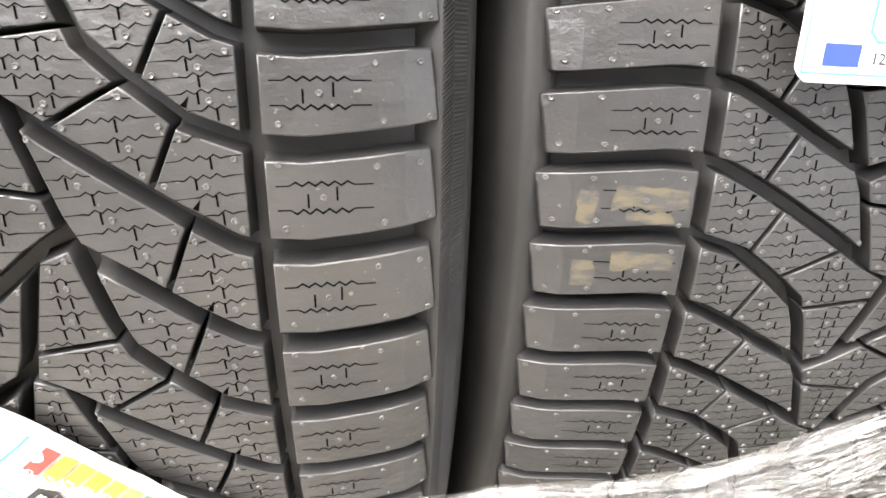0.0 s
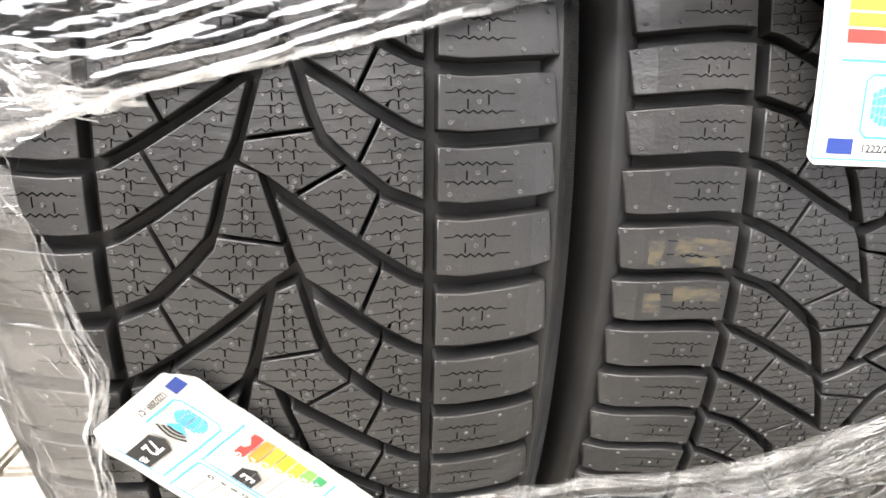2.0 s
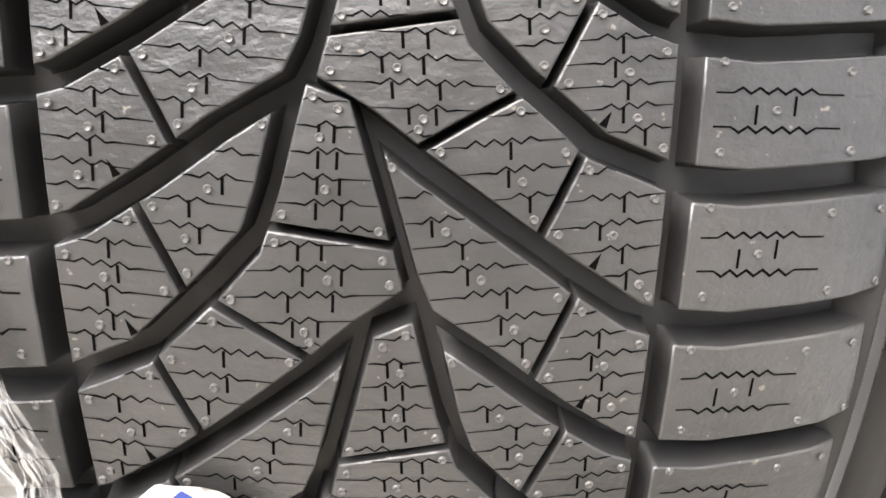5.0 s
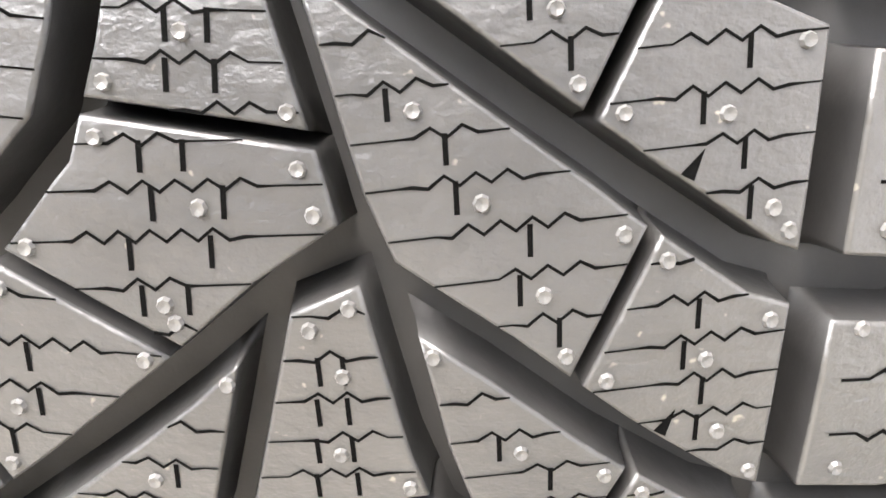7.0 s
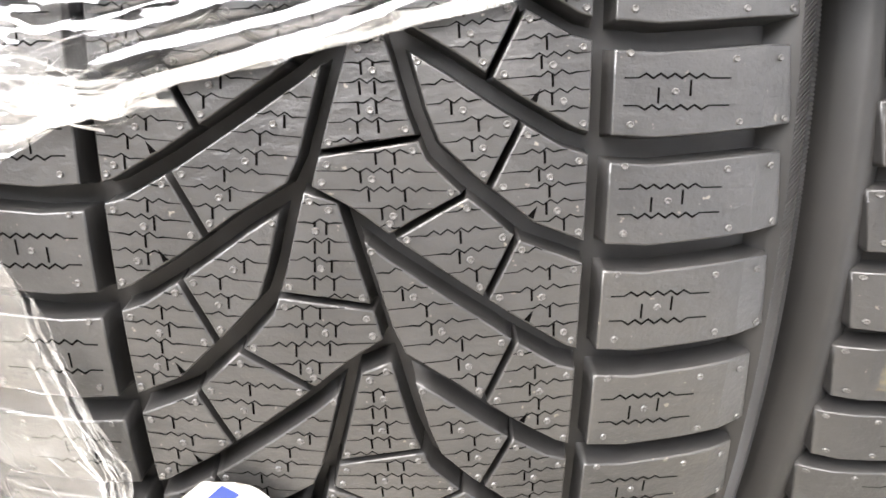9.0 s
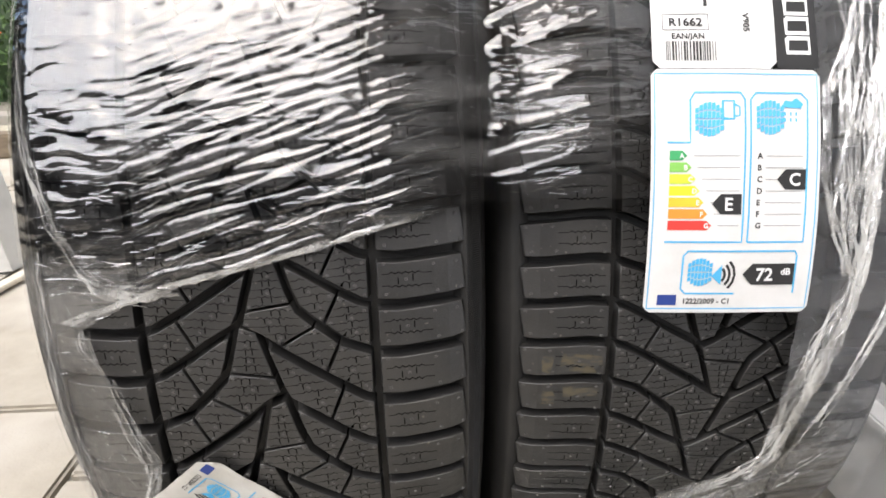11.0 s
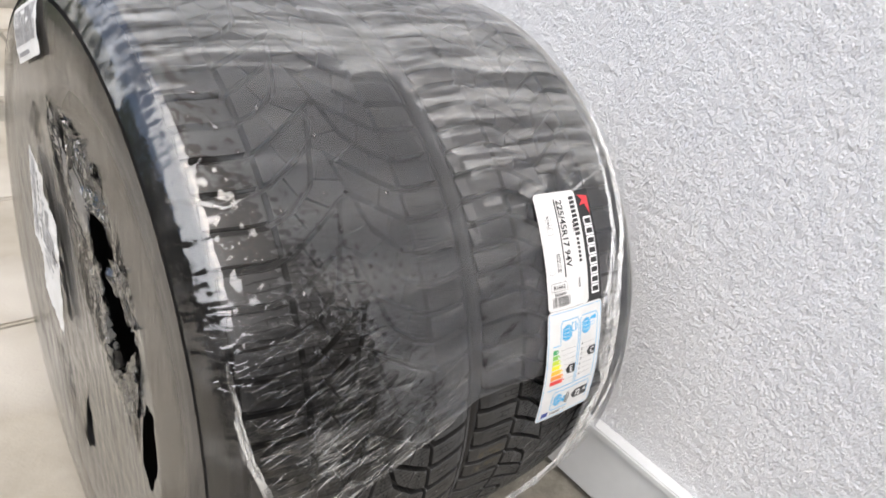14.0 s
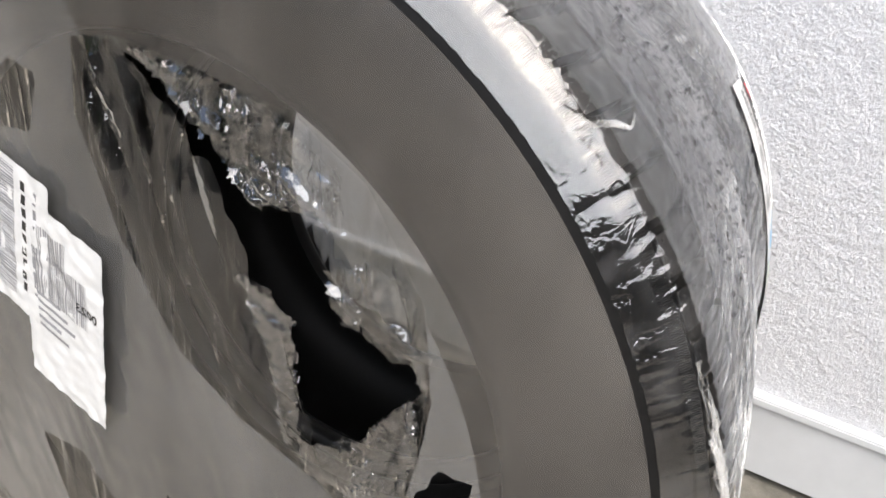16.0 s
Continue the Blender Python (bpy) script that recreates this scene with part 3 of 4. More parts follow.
def build_film():
    root = tagged(new("stretch_film"), "clear crinkled stretch film wrapped round both tyres, torn open", "plastic film")
    root.location = (0, 0, AXIS_Z)
    cols = [-219 + 1.6 * i for i in range(120)] + [-27 + 2.3 * i for i in range(109)]
    front = [-330 + 2.6 * i for i in range(146)] + [48 + 1.1 * i for i in range(146)] + [209 + 1.55 * i for i in range(90)] + [349 + 4.0 * i for i in range(45)]
    lo, hi, full = front[0], front[-1], 2 * math.pi * RAD * 1000
    rest = [hi + (full - (hi - lo)) * k / 60 for k in range(1, 60)]
    rows = front + rest
    pts, faces = trimmed_grid(cols, rows, [jag(WINDOW, 9, 0.9, 3)], wrap=True)
    verts = []

    def ease(t):
        t = max(0.0, min(1.0, t))
        return t * t * (3 - 2 * t)

    for a, b in pts:
        x = a / 1000
        lefty = ease((-28 - a) / 12) * ease((a + 158) / 10)
        streak = lefty * ease((175 - b) / 40) * ease((b - 10) / 10)
        ragged = ease((-148 - a) / 12)
        lateral = ease((a + 6) / 6) * ease((150 - a) / 20)
        upper = ease((b - 215) / 40)
        d1 = noise.noise(Vector(((a + 0.33 * b) / 26, (b - 0.30 * a) / 2.3, 0.0)))
        d2 = noise.noise(Vector((a / 7, b / 9, 7.0))) + 0.6 * noise.noise(Vector((a / 3.2, b / 4, 2.0)))
        d3 = noise.noise(Vector(((a + 0.2 * b) / 70, (b - 0.06 * a) / 2.6, 4.0)))
        d4 = noise.noise(Vector(((a + 0.4 * b) / 30, (b - 0.22 * a) / 4.0, 8.0)))
        pimple = max(0.0, noise.noise(Vector((a / 4.0, b / 3.4, 11.0))) - 0.36)
        pleat = noise.noise(Vector(((a + 0.5 * b) / 17, (b + 6 * noise.noise(Vector((a / 15, b / 15, 21.0)))) / 3.2, 14.0))) + 0.5 * d2
        fine = noise.noise(Vector((a / 5, b / 2.4, 17.0))) * (0.4 + 0.6 * noise.noise(Vector((a / 40, b / 40, 19.0))))
        h = 0.0015 * streak * max(-0.3, d1) + 0.0007 * ragged * pleat + 0.0010 * lateral * max(0.0, d3 - 0.16) + 0.0013 * (1 - 0.4 * ease((a - 40) / 15)) * upper * d4 * (0.12 + 0.88 * lateral) + 0.0003 * fine + 0.0055 * pimple * lefty * (1 - streak)
        crease = max(0.0, 1 - 7 * abs(noise.noise(Vector(((a + 0.25 * b) / 60, (b - 0.16 * a) / 9.0, 23.0)))))
        h += 0.0013 * (1 - 0.5 * ease((a - 40) / 15)) * crease * (lateral * ease((b - 60) / 60) + 0.12 * upper)
        h += 0.0005 * noise.noise(Vector((a / 30, b / 30, 1.0)))
        low = ease((-60 - b) / 30)
        h += low * 0.0010 * noise.noise(Vector((a / 22, b / 5, 6.0)))
        y, z = on_film(x, b, h + 0.0007)[1:]
        verts.append((x, y, z - AXIS_Z))
    ob = mesh_object("wrap", verts, faces, FILM, root, "crinkled clear film over the treads", True)
    ob.data.materials.append(HAZY)
    ob.data.materials.append(LOW_FILM)
    for p in ob.data.polygons:
        a, b = (sum(pts[k][i] for k in p.vertices) / len(p.vertices) for i in (0, 1))
        if -400 < b < -55 - 25 * noise.noise(Vector((a / 25, 0, 0))) or (a < -158 and -400 < b < 58 + 8 * noise.noise(Vector((a / 9, b / 9, 0)))):
            p.material_index = 2
        elif b > 350 - 115 * ease((a + 20) / 40) + 30 * noise.noise(Vector((a / 30, b / 40, 3))):
            p.material_index = 1
    return root


stretch_film = build_film()
scuff(-84, -78, -6, -15, 1)
scuff(-74, -55, -5, -11, 2)
scuff(-70, -58, -12, -15, 3)
scuff(-84, -77, -26, -34, 4)
scuff(-73, -56, -24, -29, 5)

# ---- yard ----
WALL_X = 0.385
stucco_bm = bmesh.new()
bmesh.ops.create_grid(stucco_bm, x_segments=640, y_segments=500, size=0.5)
for v in stucco_bm.verts:
    y, z = v.co.x * 2.1 - 0.05, v.co.y * 1.65 + 0.825
    n = noise.noise(Vector((y * 85, z * 110, 0))) + 0.6 * noise.noise(Vector((y * 160, z * 200, 4)))
    v.co = (WALL_X - 0.0013 * n, y, z)
wall_face = part("plaster", stucco_bm, STUCCO, None, "rough white stucco", True)
wall = tagged(part("wall_east", box_bm(WALL_X + 0.004, -1.1, 0.0, WALL_X + 0.25, 4.2, 5.2), STUCCO), "white rough-plastered house wall", "wall", kind="structure")
wall_face.parent = wall
skirt = tagged(part("skirting", box_bm(WALL_X - 0.014, -3.2, 0.0, WALL_X - 0.004, 1.2, 0.105, 0.002), PLASTIC), "white plastic skirting board along the wall", "skirting board", kind="structure")
part("lip", box_bm(WALL_X - 0.020, -3.2, 0.105, WALL_X + 0.003, 1.2, 0.117, 0.002), PLASTIC, skirt)

ground = tagged(part("ground", box_bm(-30, -30, -0.3, 30, 30, -0.012), JOINT), "grey grit ground between the slabs", "ground", kind="structure")


# paving: slabs in columns, each column shifted against the next
def paving():
    random.seed(5)
    shapes = []
    for k in range(6):
        bm = box_bm(-0.197, -0.216, -0.045, 0.197, 0.216, 0.0, 0.004)
        for v in bm.verts:
            v.co.z += 0.0015 * noise.noise(v.co * 9 + Vector((k, 0, 0)))
        me = bpy.data.meshes.new("slab")
        bm.to_mesh(me)
        bm.free()
        me.materials.append(SLAB)
        shapes.append(me)
    root = tagged(new("pavement"), "worn beige concrete paving slabs with gritty joints", "paving", kind="structure")
    for i in range(-8, 2):
        x = -0.63 + 0.4 * i
        if x + 0.2 > 1.3:
            continue
        shift = {0: 0.17, 1: 0.03, 2: 0.20}.get(i, 0.17 + 0.14 * (i % 3))
        for j in range(-7, 4 if i > -2 else 4):
            y = shift + 0.44 * j - 0.22
            slab = new("slab", random.choice(shapes))
            slab.parent = root
            slab.location = (x, y, random.uniform(-0.002, 0.001))
            slab.rotation_euler = (random.uniform(-0.003, 0.003), random.uniform(-0.003, 0.003), random.choice((0, math.pi)))
    for i in range(-8, 3):
        slab = new("slab", shapes[i % 6])
        slab.parent = root
        slab.location = (-0.60 + 0.45 * i, 1.86, -0.001)
        slab.scale = (1.11, 1.55, 1)
        slab = new("slab", shapes[(i + 2) % 6])
        slab.parent = root
        slab.location = (-0.78 + 0.45 * i, 2.54, -0.001)
        slab.scale = (1.11, 1.5, 1)


# background
def hedge():
    random.seed(9)
    root = tagged(new("hedge"), "dense dark green clipped hedge behind the paving", "hedge")
    v, f = [], []
    for k in range(26000):
        x, z = random.uniform(-6.5, 0.6), random.uniform(0.02, 1.9) ** 1.0
        y = 3.05 + 0.16 * noise.noise(Vector((x * 2.2, z * 2.2, 0))) + abs(random.gauss(0, 0.09))
        s = random.uniform(0.018, 0.045)
        m = Euler((random.uniform(0, 6.3), random.uniform(0, 6.3), random.uniform(0, 6.3))).to_matrix()
        b = len(v)
        for p in ((-0.5, 0, 0), (0, -0.26, 0.05), (0.6, 0, 0), (0, 0.26, 0.05)):
            q = m @ (Vector(p) * s)
            v.append((x + q.x, y + q.y, z + q.z))
        f += [[b, b + 1, b + 2], [b, b + 2, b + 3]]
    tagged(mesh_object("leaves", v, f, LEAF, root), kind="stuff")
    # backing sheet whose dark colour stands in for the hedge's shaded depth
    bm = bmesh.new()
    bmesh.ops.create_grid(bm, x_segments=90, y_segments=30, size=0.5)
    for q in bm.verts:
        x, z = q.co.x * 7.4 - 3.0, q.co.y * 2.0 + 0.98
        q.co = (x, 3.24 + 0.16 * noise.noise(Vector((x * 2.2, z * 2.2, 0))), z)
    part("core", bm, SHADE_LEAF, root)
    random.seed(3)
    for k in range(14):
        x, z = random.uniform(-2.4, -0.9), random.uniform(0.25, 0.9)
        bm = bmesh.new()
        for a in range(5):
            c, s = math.cos(a * 1.257), math.sin(a * 1.257)
            q = [bm.verts.new(p) for p in ((0, 0, 0), (0.012 * c - 0.006 * s, -0.006, 0.012 * s + 0.006 * c), (0.02 * c, -0.008, 0.02 * s), (0.012 * c + 0.006 * s, -0.006, 0.012 * s - 0.006 * c))]
            bm.faces.new(q)
        fl = part("flower", bm, FLOWER, root, "small orange flower")
        fl.location = (x, 2.86, z)


FLOWER = material("orange petal", (0.55, 0.13, 0.03), 0.6)


def plants(root, x, y, z, n, size, seed):
    random.seed(seed)
    v, f = [], []
    for k in range(n):
        a, l = random.uniform(0, 6.3), random.uniform(0.4, 1.0) * size
        up, w = random.uniform(0.2, 1.0), 0.06 * size
        b = len(v)
        d = Vector((math.cos(a), math.sin(a), 0))
        sd = Vector((-d.y, d.x, 0)) * w
        o = Vector((x, y, z))
        for t, ww in ((0.0, 0.5), (0.5, 1.0), (1.0, 0.1)):
            p = o + d * l * t * 0.8 + Vector((0, 0, l * up * (t - 0.5 * t * t)))
            v += [tuple(p - sd * ww), tuple(p + sd * ww)]
        f += [[b, b + 1, b + 3, b + 2], [b + 2, b + 3, b + 5, b + 4]]
    return mesh_object("leaves", v, f, LEAF, root)


def flower_pot():
    root = tagged(new("flower_pot"), "red-brown terracotta pot with a straggly plant on the kerb", "flower pot")
    px, py = -1.66, 2.62
    prof = [(0.0, 0.0), (0.040, 0.0), (0.048, 0.11), (0.055, 0.112), (0.056, 0.145), (0.049, 0.147), (0.046, 0.125), (0.0, 0.12)]
    v, f, n = [], [], len(prof)
    for i in range(32):
        a = 2 * math.pi * i / 32
        v += [(r * math.cos(a), r * math.sin(a), z) for r, z in prof]
    for i in range(32):
        for k in range(n - 1):
            f.append([i * n + k, ((i + 1) % 32) * n + k, ((i + 1) % 32) * n + k + 1, i * n + k + 1])
    body = mesh_object("body", v, f, TERRA, root, "", True)
    body.location = (px, py, 0.05)
    plants(root, px, py, 0.18, 40, 0.13, 4)


paving()
hedge()
kerb = tagged(part("kerb", box_bm(-6, 2.52, -0.01, 0.38, 2.72, 0.05, 0.008), KERB), "low concrete kerb in front of the hedge", "kerb", kind="structure")
bed = tagged(part("gravel_bed", box_bm(-6, 1.90, -0.01, -1.12, 2.515, 0.012, 0.003), GRAVEL), "pale gravel bed between timber edging and kerb", "gravel bed", kind="structure")
soil = tagged(part("soil_strip", box_bm(-6.5, 2.725, -0.01, 0.38, 3.6, 0.03), JOINT), "dark soil under the hedge", "soil", kind="structure")
edging = tagged(part("timber_edging", box_bm(-4.0, 1.80, 0.0, -1.09, 1.89, 0.085, 0.006), DARK_WOOD), "dark weathered timber sleeper edging the gravel bed", "timber edging")
flower_pot()
tuft = tagged(new("weed"), "small green weed growing at the timber edging", "weed")
plants(tuft, -1.27, 1.78, 0.0, 26, 0.07, 2)
tuft2 = tagged(new("weed"), "green weed in the gravel bed beside the post", "weed")
plants(tuft2, -1.20, 1.99, 0.01, 22, 0.09, 6)
post = tagged(new("wooden_post"), "brown planed timber post standing on a round concrete pad", "post")
part("shaft", box_bm(-0.029, -0.035, 0.0, 0.029, 0.035, 1.9, 0.004), WOOD, post)
post.location = (-1.047, 1.74, 0.030)
post.rotation_euler = (0, radians(3.5), 0)
pad_bm = bmesh.new()
bmesh.ops.create_cone(pad_bm, cap_ends=True, segments=40, radius1=0.105, radius2=0.100, depth=0.03)
bmesh.ops.bevel(pad_bm, geom=[e for e in pad_bm.edges], offset=0.004, segments=2, affect="EDGES")
pad = tagged(part("post_pad", pad_bm, KERB), "round pale concrete pad under the post", "pad")
pad.location = (-1.035, 1.70, 0.014)

trestle = tagged(new("trestle"), "grey galvanised sheet metal stand leg beside the tyres", "trestle")
lm = Matrix.Translation((-0.845, 0.68, 0.0))
leg_bm = box_bm(-0.034, -0.03, 0.004, 0.034, -0.026, 0.62, 0.001)
box_bm(-0.036, -0.03, 0.004, -0.032, 0.03, 0.62, 0.001, leg_bm)
box_bm(0.032, -0.03, 0.004, 0.036, 0.03, 0.62, 0.001, leg_bm)
leg = part("leg", leg_bm, GALV, trestle)
leg.matrix_local = lm @ pose(0, 0, 0, 0, -9, -14)
part("top_rail", box_bm(-1.75, 0.60, 0.60, -0.90, 0.72, 0.66, 0.004), GALV, trestle)
leg2 = new("leg", leg.data)
leg2.parent = trestle
leg2.matrix_local = Matrix.Translation((-1.70, 0.68, 0.0)) @ pose(0, 0, 0, 0, 6, -14)
lath = tagged(part("lath", box_bm(-0.013, -0.32, 0.0, 0.013, 0.32, 0.009, 0.002), PALE_WOOD), "pale planed wooden lath lying on the paving", "lath")
lath.location, lath.rotation_euler = (-0.818, 0.45, 0.004), (0, 0, radians(-9))

# unseen roof overhang of the house, added to cut the sky off the film
eave = tagged(part("eave", box_bm(-0.10, -8.0, 5.2, WALL_X + 0.25, 4.2, 5.34), WOOD), "unseen brown roof overhang, added to block sky above the wall", "eave", kind="structure")
# three dark screens out of view, added to darken reflections and bounce light
tagged(part("dark_screen_east", box_bm(WALL_X + 0.01, -8.0, 0.0, WALL_X + 0.25, -1.104, 5.2), SCREEN_DARK), "unseen dark screen along the house side, added to darken reflections", "wall", kind="structure")
south_screen = tagged(part("dark_screen_south", box_bm(-5.0, -3.4, 0.0, WALL_X, -3.2, 2.0), SCREEN_DARK), "unseen dark screen behind the yard, added to block low light", "fence", kind="structure")
tagged(part("dark_screen_west", box_bm(-5.2, -6.0, 0.0, -5.0, 2.4, 2.4), SCREEN_DARK), "unseen dark screen beside the yard, added to block low light", "fence", kind="structure")

for y in (-0.34, -0.95, 0.35):
    sb = bmesh.new()
    bmesh.ops.create_uvsphere(sb, u_segments=16, v_segments=8, radius=0.0065, matrix=Matrix.Translation((WALL_X - 0.0145, y, 0.062)) @ Matrix.Diagonal((0.45, 1, 1, 1)))
    part("screw", sb, STEEL, skirt, "zinc screw head", True)


# ---- labels ----
def text_flat(body, size):
    """The built-in font's outlines as flat vertices and faces."""
    cu = bpy.data.curves.new("letters", "FONT")
    cu.body, cu.size, cu.resolution_u, cu.offset = body, size, 2, 0.022 * size
    ob = bpy.data.objects.new("letters", cu)
    scene.collection.objects.link(ob)
    me = bpy.data.meshes.new_from_object(ob.evaluated_get(bpy.context.evaluated_depsgraph_get()))
    data = [(v.co.x, v.co.y) for v in me.vertices], [list(p.vertices) for p in me.polygons]
    bpy.data.objects.remove(ob)
    bpy.data.curves.remove(cu)
    bpy.data.meshes.remove(me)
    return data


class Sheet:
    """A printed sheet: flat prints in mm are laid on a curved place(a, b, lift)."""

    def __init__(self, root, place):
        self.root, self.place, self.layer = root, place, 0

    def shape(self, name, pts, faces, mat, lift=0.25):
        return mesh_object(name, [self.place(a, b, lift) for a, b in pts], faces, mat, self.root)

    def rect(self, name, a0, b0, a1, b1, mat, lift=0.25):
        n = max(1, int(abs(b1 - b0) / 6))
        m = max(1, int(abs(a1 - a0) / 6))
        pts = [(a0 + (a1 - a0) * i / m, b0 + (b1 - b0) * j / n) for j in range(n + 1) for i in range(m + 1)]
        faces = [[j * (m + 1) + i, j * (m + 1) + i + 1, (j + 1) * (m + 1) + i + 1, (j + 1) * (m + 1) + i] for j in range(n) for i in range(m)]
        return self.shape(name, pts, faces, mat, lift)

    def frame_lines(self, name, path, width, mat):
        vs, fs = [], []
        pts = [Vector(p) for p in path]
        fine = []
        for p, q in zip(pts, pts[1:]):
            k = max(1, int((q - p).length / 6))
            fine += [p + (q - p) * i / k for i in range(k)]
        ribbon(fine + [pts[-1]], width / 2, vs, fs)
        return self.shape(name, [(x, y) for x, y, _ in vs], fs, mat)

    def words(self, body, a, b, size, mat, turn=0, lift=0.4, name="lettering", squeeze=1.0):
        pts, faces = text_flat(body, size)
        c, s = math.cos(radians(turn)), math.sin(radians(turn))
        return self.shape(name, [(a + c * x * squeeze - s * y, b + s * x * squeeze + c * y) for x, y in pts], faces, mat, lift)


def pentagon(sh, a, b, w, h, word, size):
    sh.shape("grade_arrow", [(a, b + h / 2), (a + h * 0.45, b), (a + w, b), (a + w, b + h), (a + h * 0.45, b + h)], [[0, 1, 2, 3, 4]], INK, 0.35)
    sh.words(word, a + h * 0.62, b + h * 0.2, size, WHITE_INK, lift=0.6)


def tyre_icon(sh, a, b, s):
    pts, faces = [], []
    for k in range(7):
        x = a + s * 0.12 * k
        top = b + s * (0.72 + 0.28 * math.sin((k + 1) / 8 * math.pi))
        bot = b + s * (0.28 - 0.28 * math.sin((k + 1) / 8 * math.pi))
        for j in range(4):
            y0 = bot + (top - bot) * (j + 0.08) / 4
            y1 = bot + (top - bot) * (j + 0.92) / 4
            n = len(pts)
            pts += [(x, y0), (x + s * 0.105, y0 + s * 0.03), (x + s * 0.105, y1 + s * 0.03), (x, y1)]
            faces.append([n, n + 1, n + 2, n + 3])
    tagged(sh.shape("tyre_symbol", pts, faces, BLUE, 0.35), kind="stuff")


def grade_label(sh, border=True):
    """The wet grip, noise and fuel label: 75 x 105 mm."""
    W = 0.8
    if border:
        sh.frame_lines("rule", [(1.5, 2), (1.5, 103), (73.5, 103), (73.5, 2), (1.5, 2)], 0.5, BLUE)
    sh.frame_lines("rule", [(7, 74), (17, 74), (17, 92), (19, 95), (39, 95), (41, 92), (41, 32), (7, 32)], W, BLUE)
    sh.frame_lines("rule", [(43.5, 32), (43.5, 92), (46, 95), (66, 95), (69, 92), (69, 32), (43.5, 32)], W, BLUE)
    sh.frame_lines("rule", [(40, 9), (18, 9), (16, 11), (16, 26), (18, 28), (66, 28), (67, 26), (67, 9)], W, BLUE)
    for k, mat in enumerate(SCALE):
        b, w = 66.5 - k * 4.9, 5.5 + 1.9 * k
        sh.shape("grade_bar", [(8, b), (8 + w, b), (10.2 + w, b + 2), (8 + w, b + 4.1), (8, b + 4.1)], [[0, 1, 2, 3, 4]], mat)
        sh.words("ABCDEFG"[k], 6.8 + w, b + 0.9, 3.0, WHITE_INK)
        sh.words("ABCDEFG"[k], 46.5, b + 0.9, 3.4, INK)
        sh.rect("dotted_rule", 13 + w, b + 1.9, 39, b + 2.15, GREY_INK)
        sh.rect("dotted_rule", 50.5, b + 1.9, 67, b + 2.15, GREY_INK)
    pentagon(sh, 27, 44, 13, 8.5, "E", 7.5)
    pentagon(sh, 55.5, 54.5, 13, 8.5, "C", 7.5)
    pentagon(sh, 43, 13, 23.5, 9.5, "72", 8)
    sh.words("dB", 60.2, 17.5, 4.2, WHITE_INK, lift=0.6)
    tyre_icon(sh, 19, 76, 15)
    tyre_icon(sh, 46, 77, 15)
    tyre_icon(sh, 18.5, 12, 13)
    sh.shape("loudspeaker", [(29, 17), (33.5, 13), (33.5, 22)], [[0, 1, 2]], BLUE, 0.35)
    for r in (4.0, 6.2, 8.4):
        sh.frame_lines("sound_wave", [(31 + r * math.cos(t), 17.5 + r * math.sin(t)) for t in (-0.8, -0.4, 0, 0.4, 0.8)], 1.2, INK)
    sh.frame_lines("fuel_pump", [(31, 84), (31, 91.5), (36, 91.5), (36, 84), (31, 84)], 1.1, BLUE)
    sh.frame_lines("fuel_pump", [(36, 90), (38.5, 89), (38.5, 85.5), (36.5, 85)], 0.8, BLUE)
    sh.shape("rain_cloud", [(57, 89), (59, 92), (61.5, 91.5), (64, 93), (67, 90.5), (66, 88.5)], [[0, 1, 2, 3, 4, 5]], BLUE, 0.35)
    for a in (58.5, 61, 63.5):
        for b in (83, 85.5):
            sh.rect("rain_drop", a, b, a + 0.8, b + 1.5, BLUE)
    sh.rect("flag", 6, 3.6, 14.5, 8.4, NAVY)
    sh.words("1222/2009 - C1", 17, 4.4, 3.4, INK)


def on_label(a, b, lift=0.0):
    """a mm across and b mm up the sheet on the right tyre."""
    x = 61.0 + a * (0.995 - 0.0002 * b) + 0.030 * b
    s = 24.0 + b - 0.035 * a
    wav = 0.35 * noise.noise(Vector((a / 22, b / 22, 1)))
    r = film_radius(x / 1000) + 0.0024 + (lift + wav) / 1000
    if b < 45:
        r -= 0.0012 * (45 - b) / 45
    t = s / 1000 / RAD
    return (x / 1000, -r * math.cos(t), AXIS_Z + r * math.sin(t))


def sheet_mesh(name, outline_w, outline_h, place, mat, root, cut_corner=4.0, label="", step=3.0):
    """A thin sheet with back and rim, corners cut."""
    na, nb = int(outline_w / step), int(outline_h / step)
    v, f = [], []
    for lift in (0.0, -0.18):
        for j in range(nb + 1):
            for i in range(na + 1):
                a, b = outline_w * i / na, outline_h * j / nb
                a = min(max(a, 0.0), outline_w)
                for ca, cb in ((0, 0), (outline_w, 0), (0, outline_h), (outline_w, outline_h)):
                    da, db = abs(a - ca), abs(b - cb)
                    if da + db < cut_corner:
                        k = (cut_corner - da - db) / 2
                        a += k if ca == 0 else -k
                        b += k if cb == 0 else -k
                v.append(place(a, b, lift))
    n = (na + 1) * (nb + 1)
    for j in range(nb):
        for i in range(na):
            q = [j * (na + 1) + i, j * (na + 1) + i + 1, (j + 1) * (na + 1) + i + 1, (j + 1) * (na + 1) + i]
            f += [q, [k + n for k in q[::-1]]]
    return mesh_object(name, v, f, mat, root, label, True)


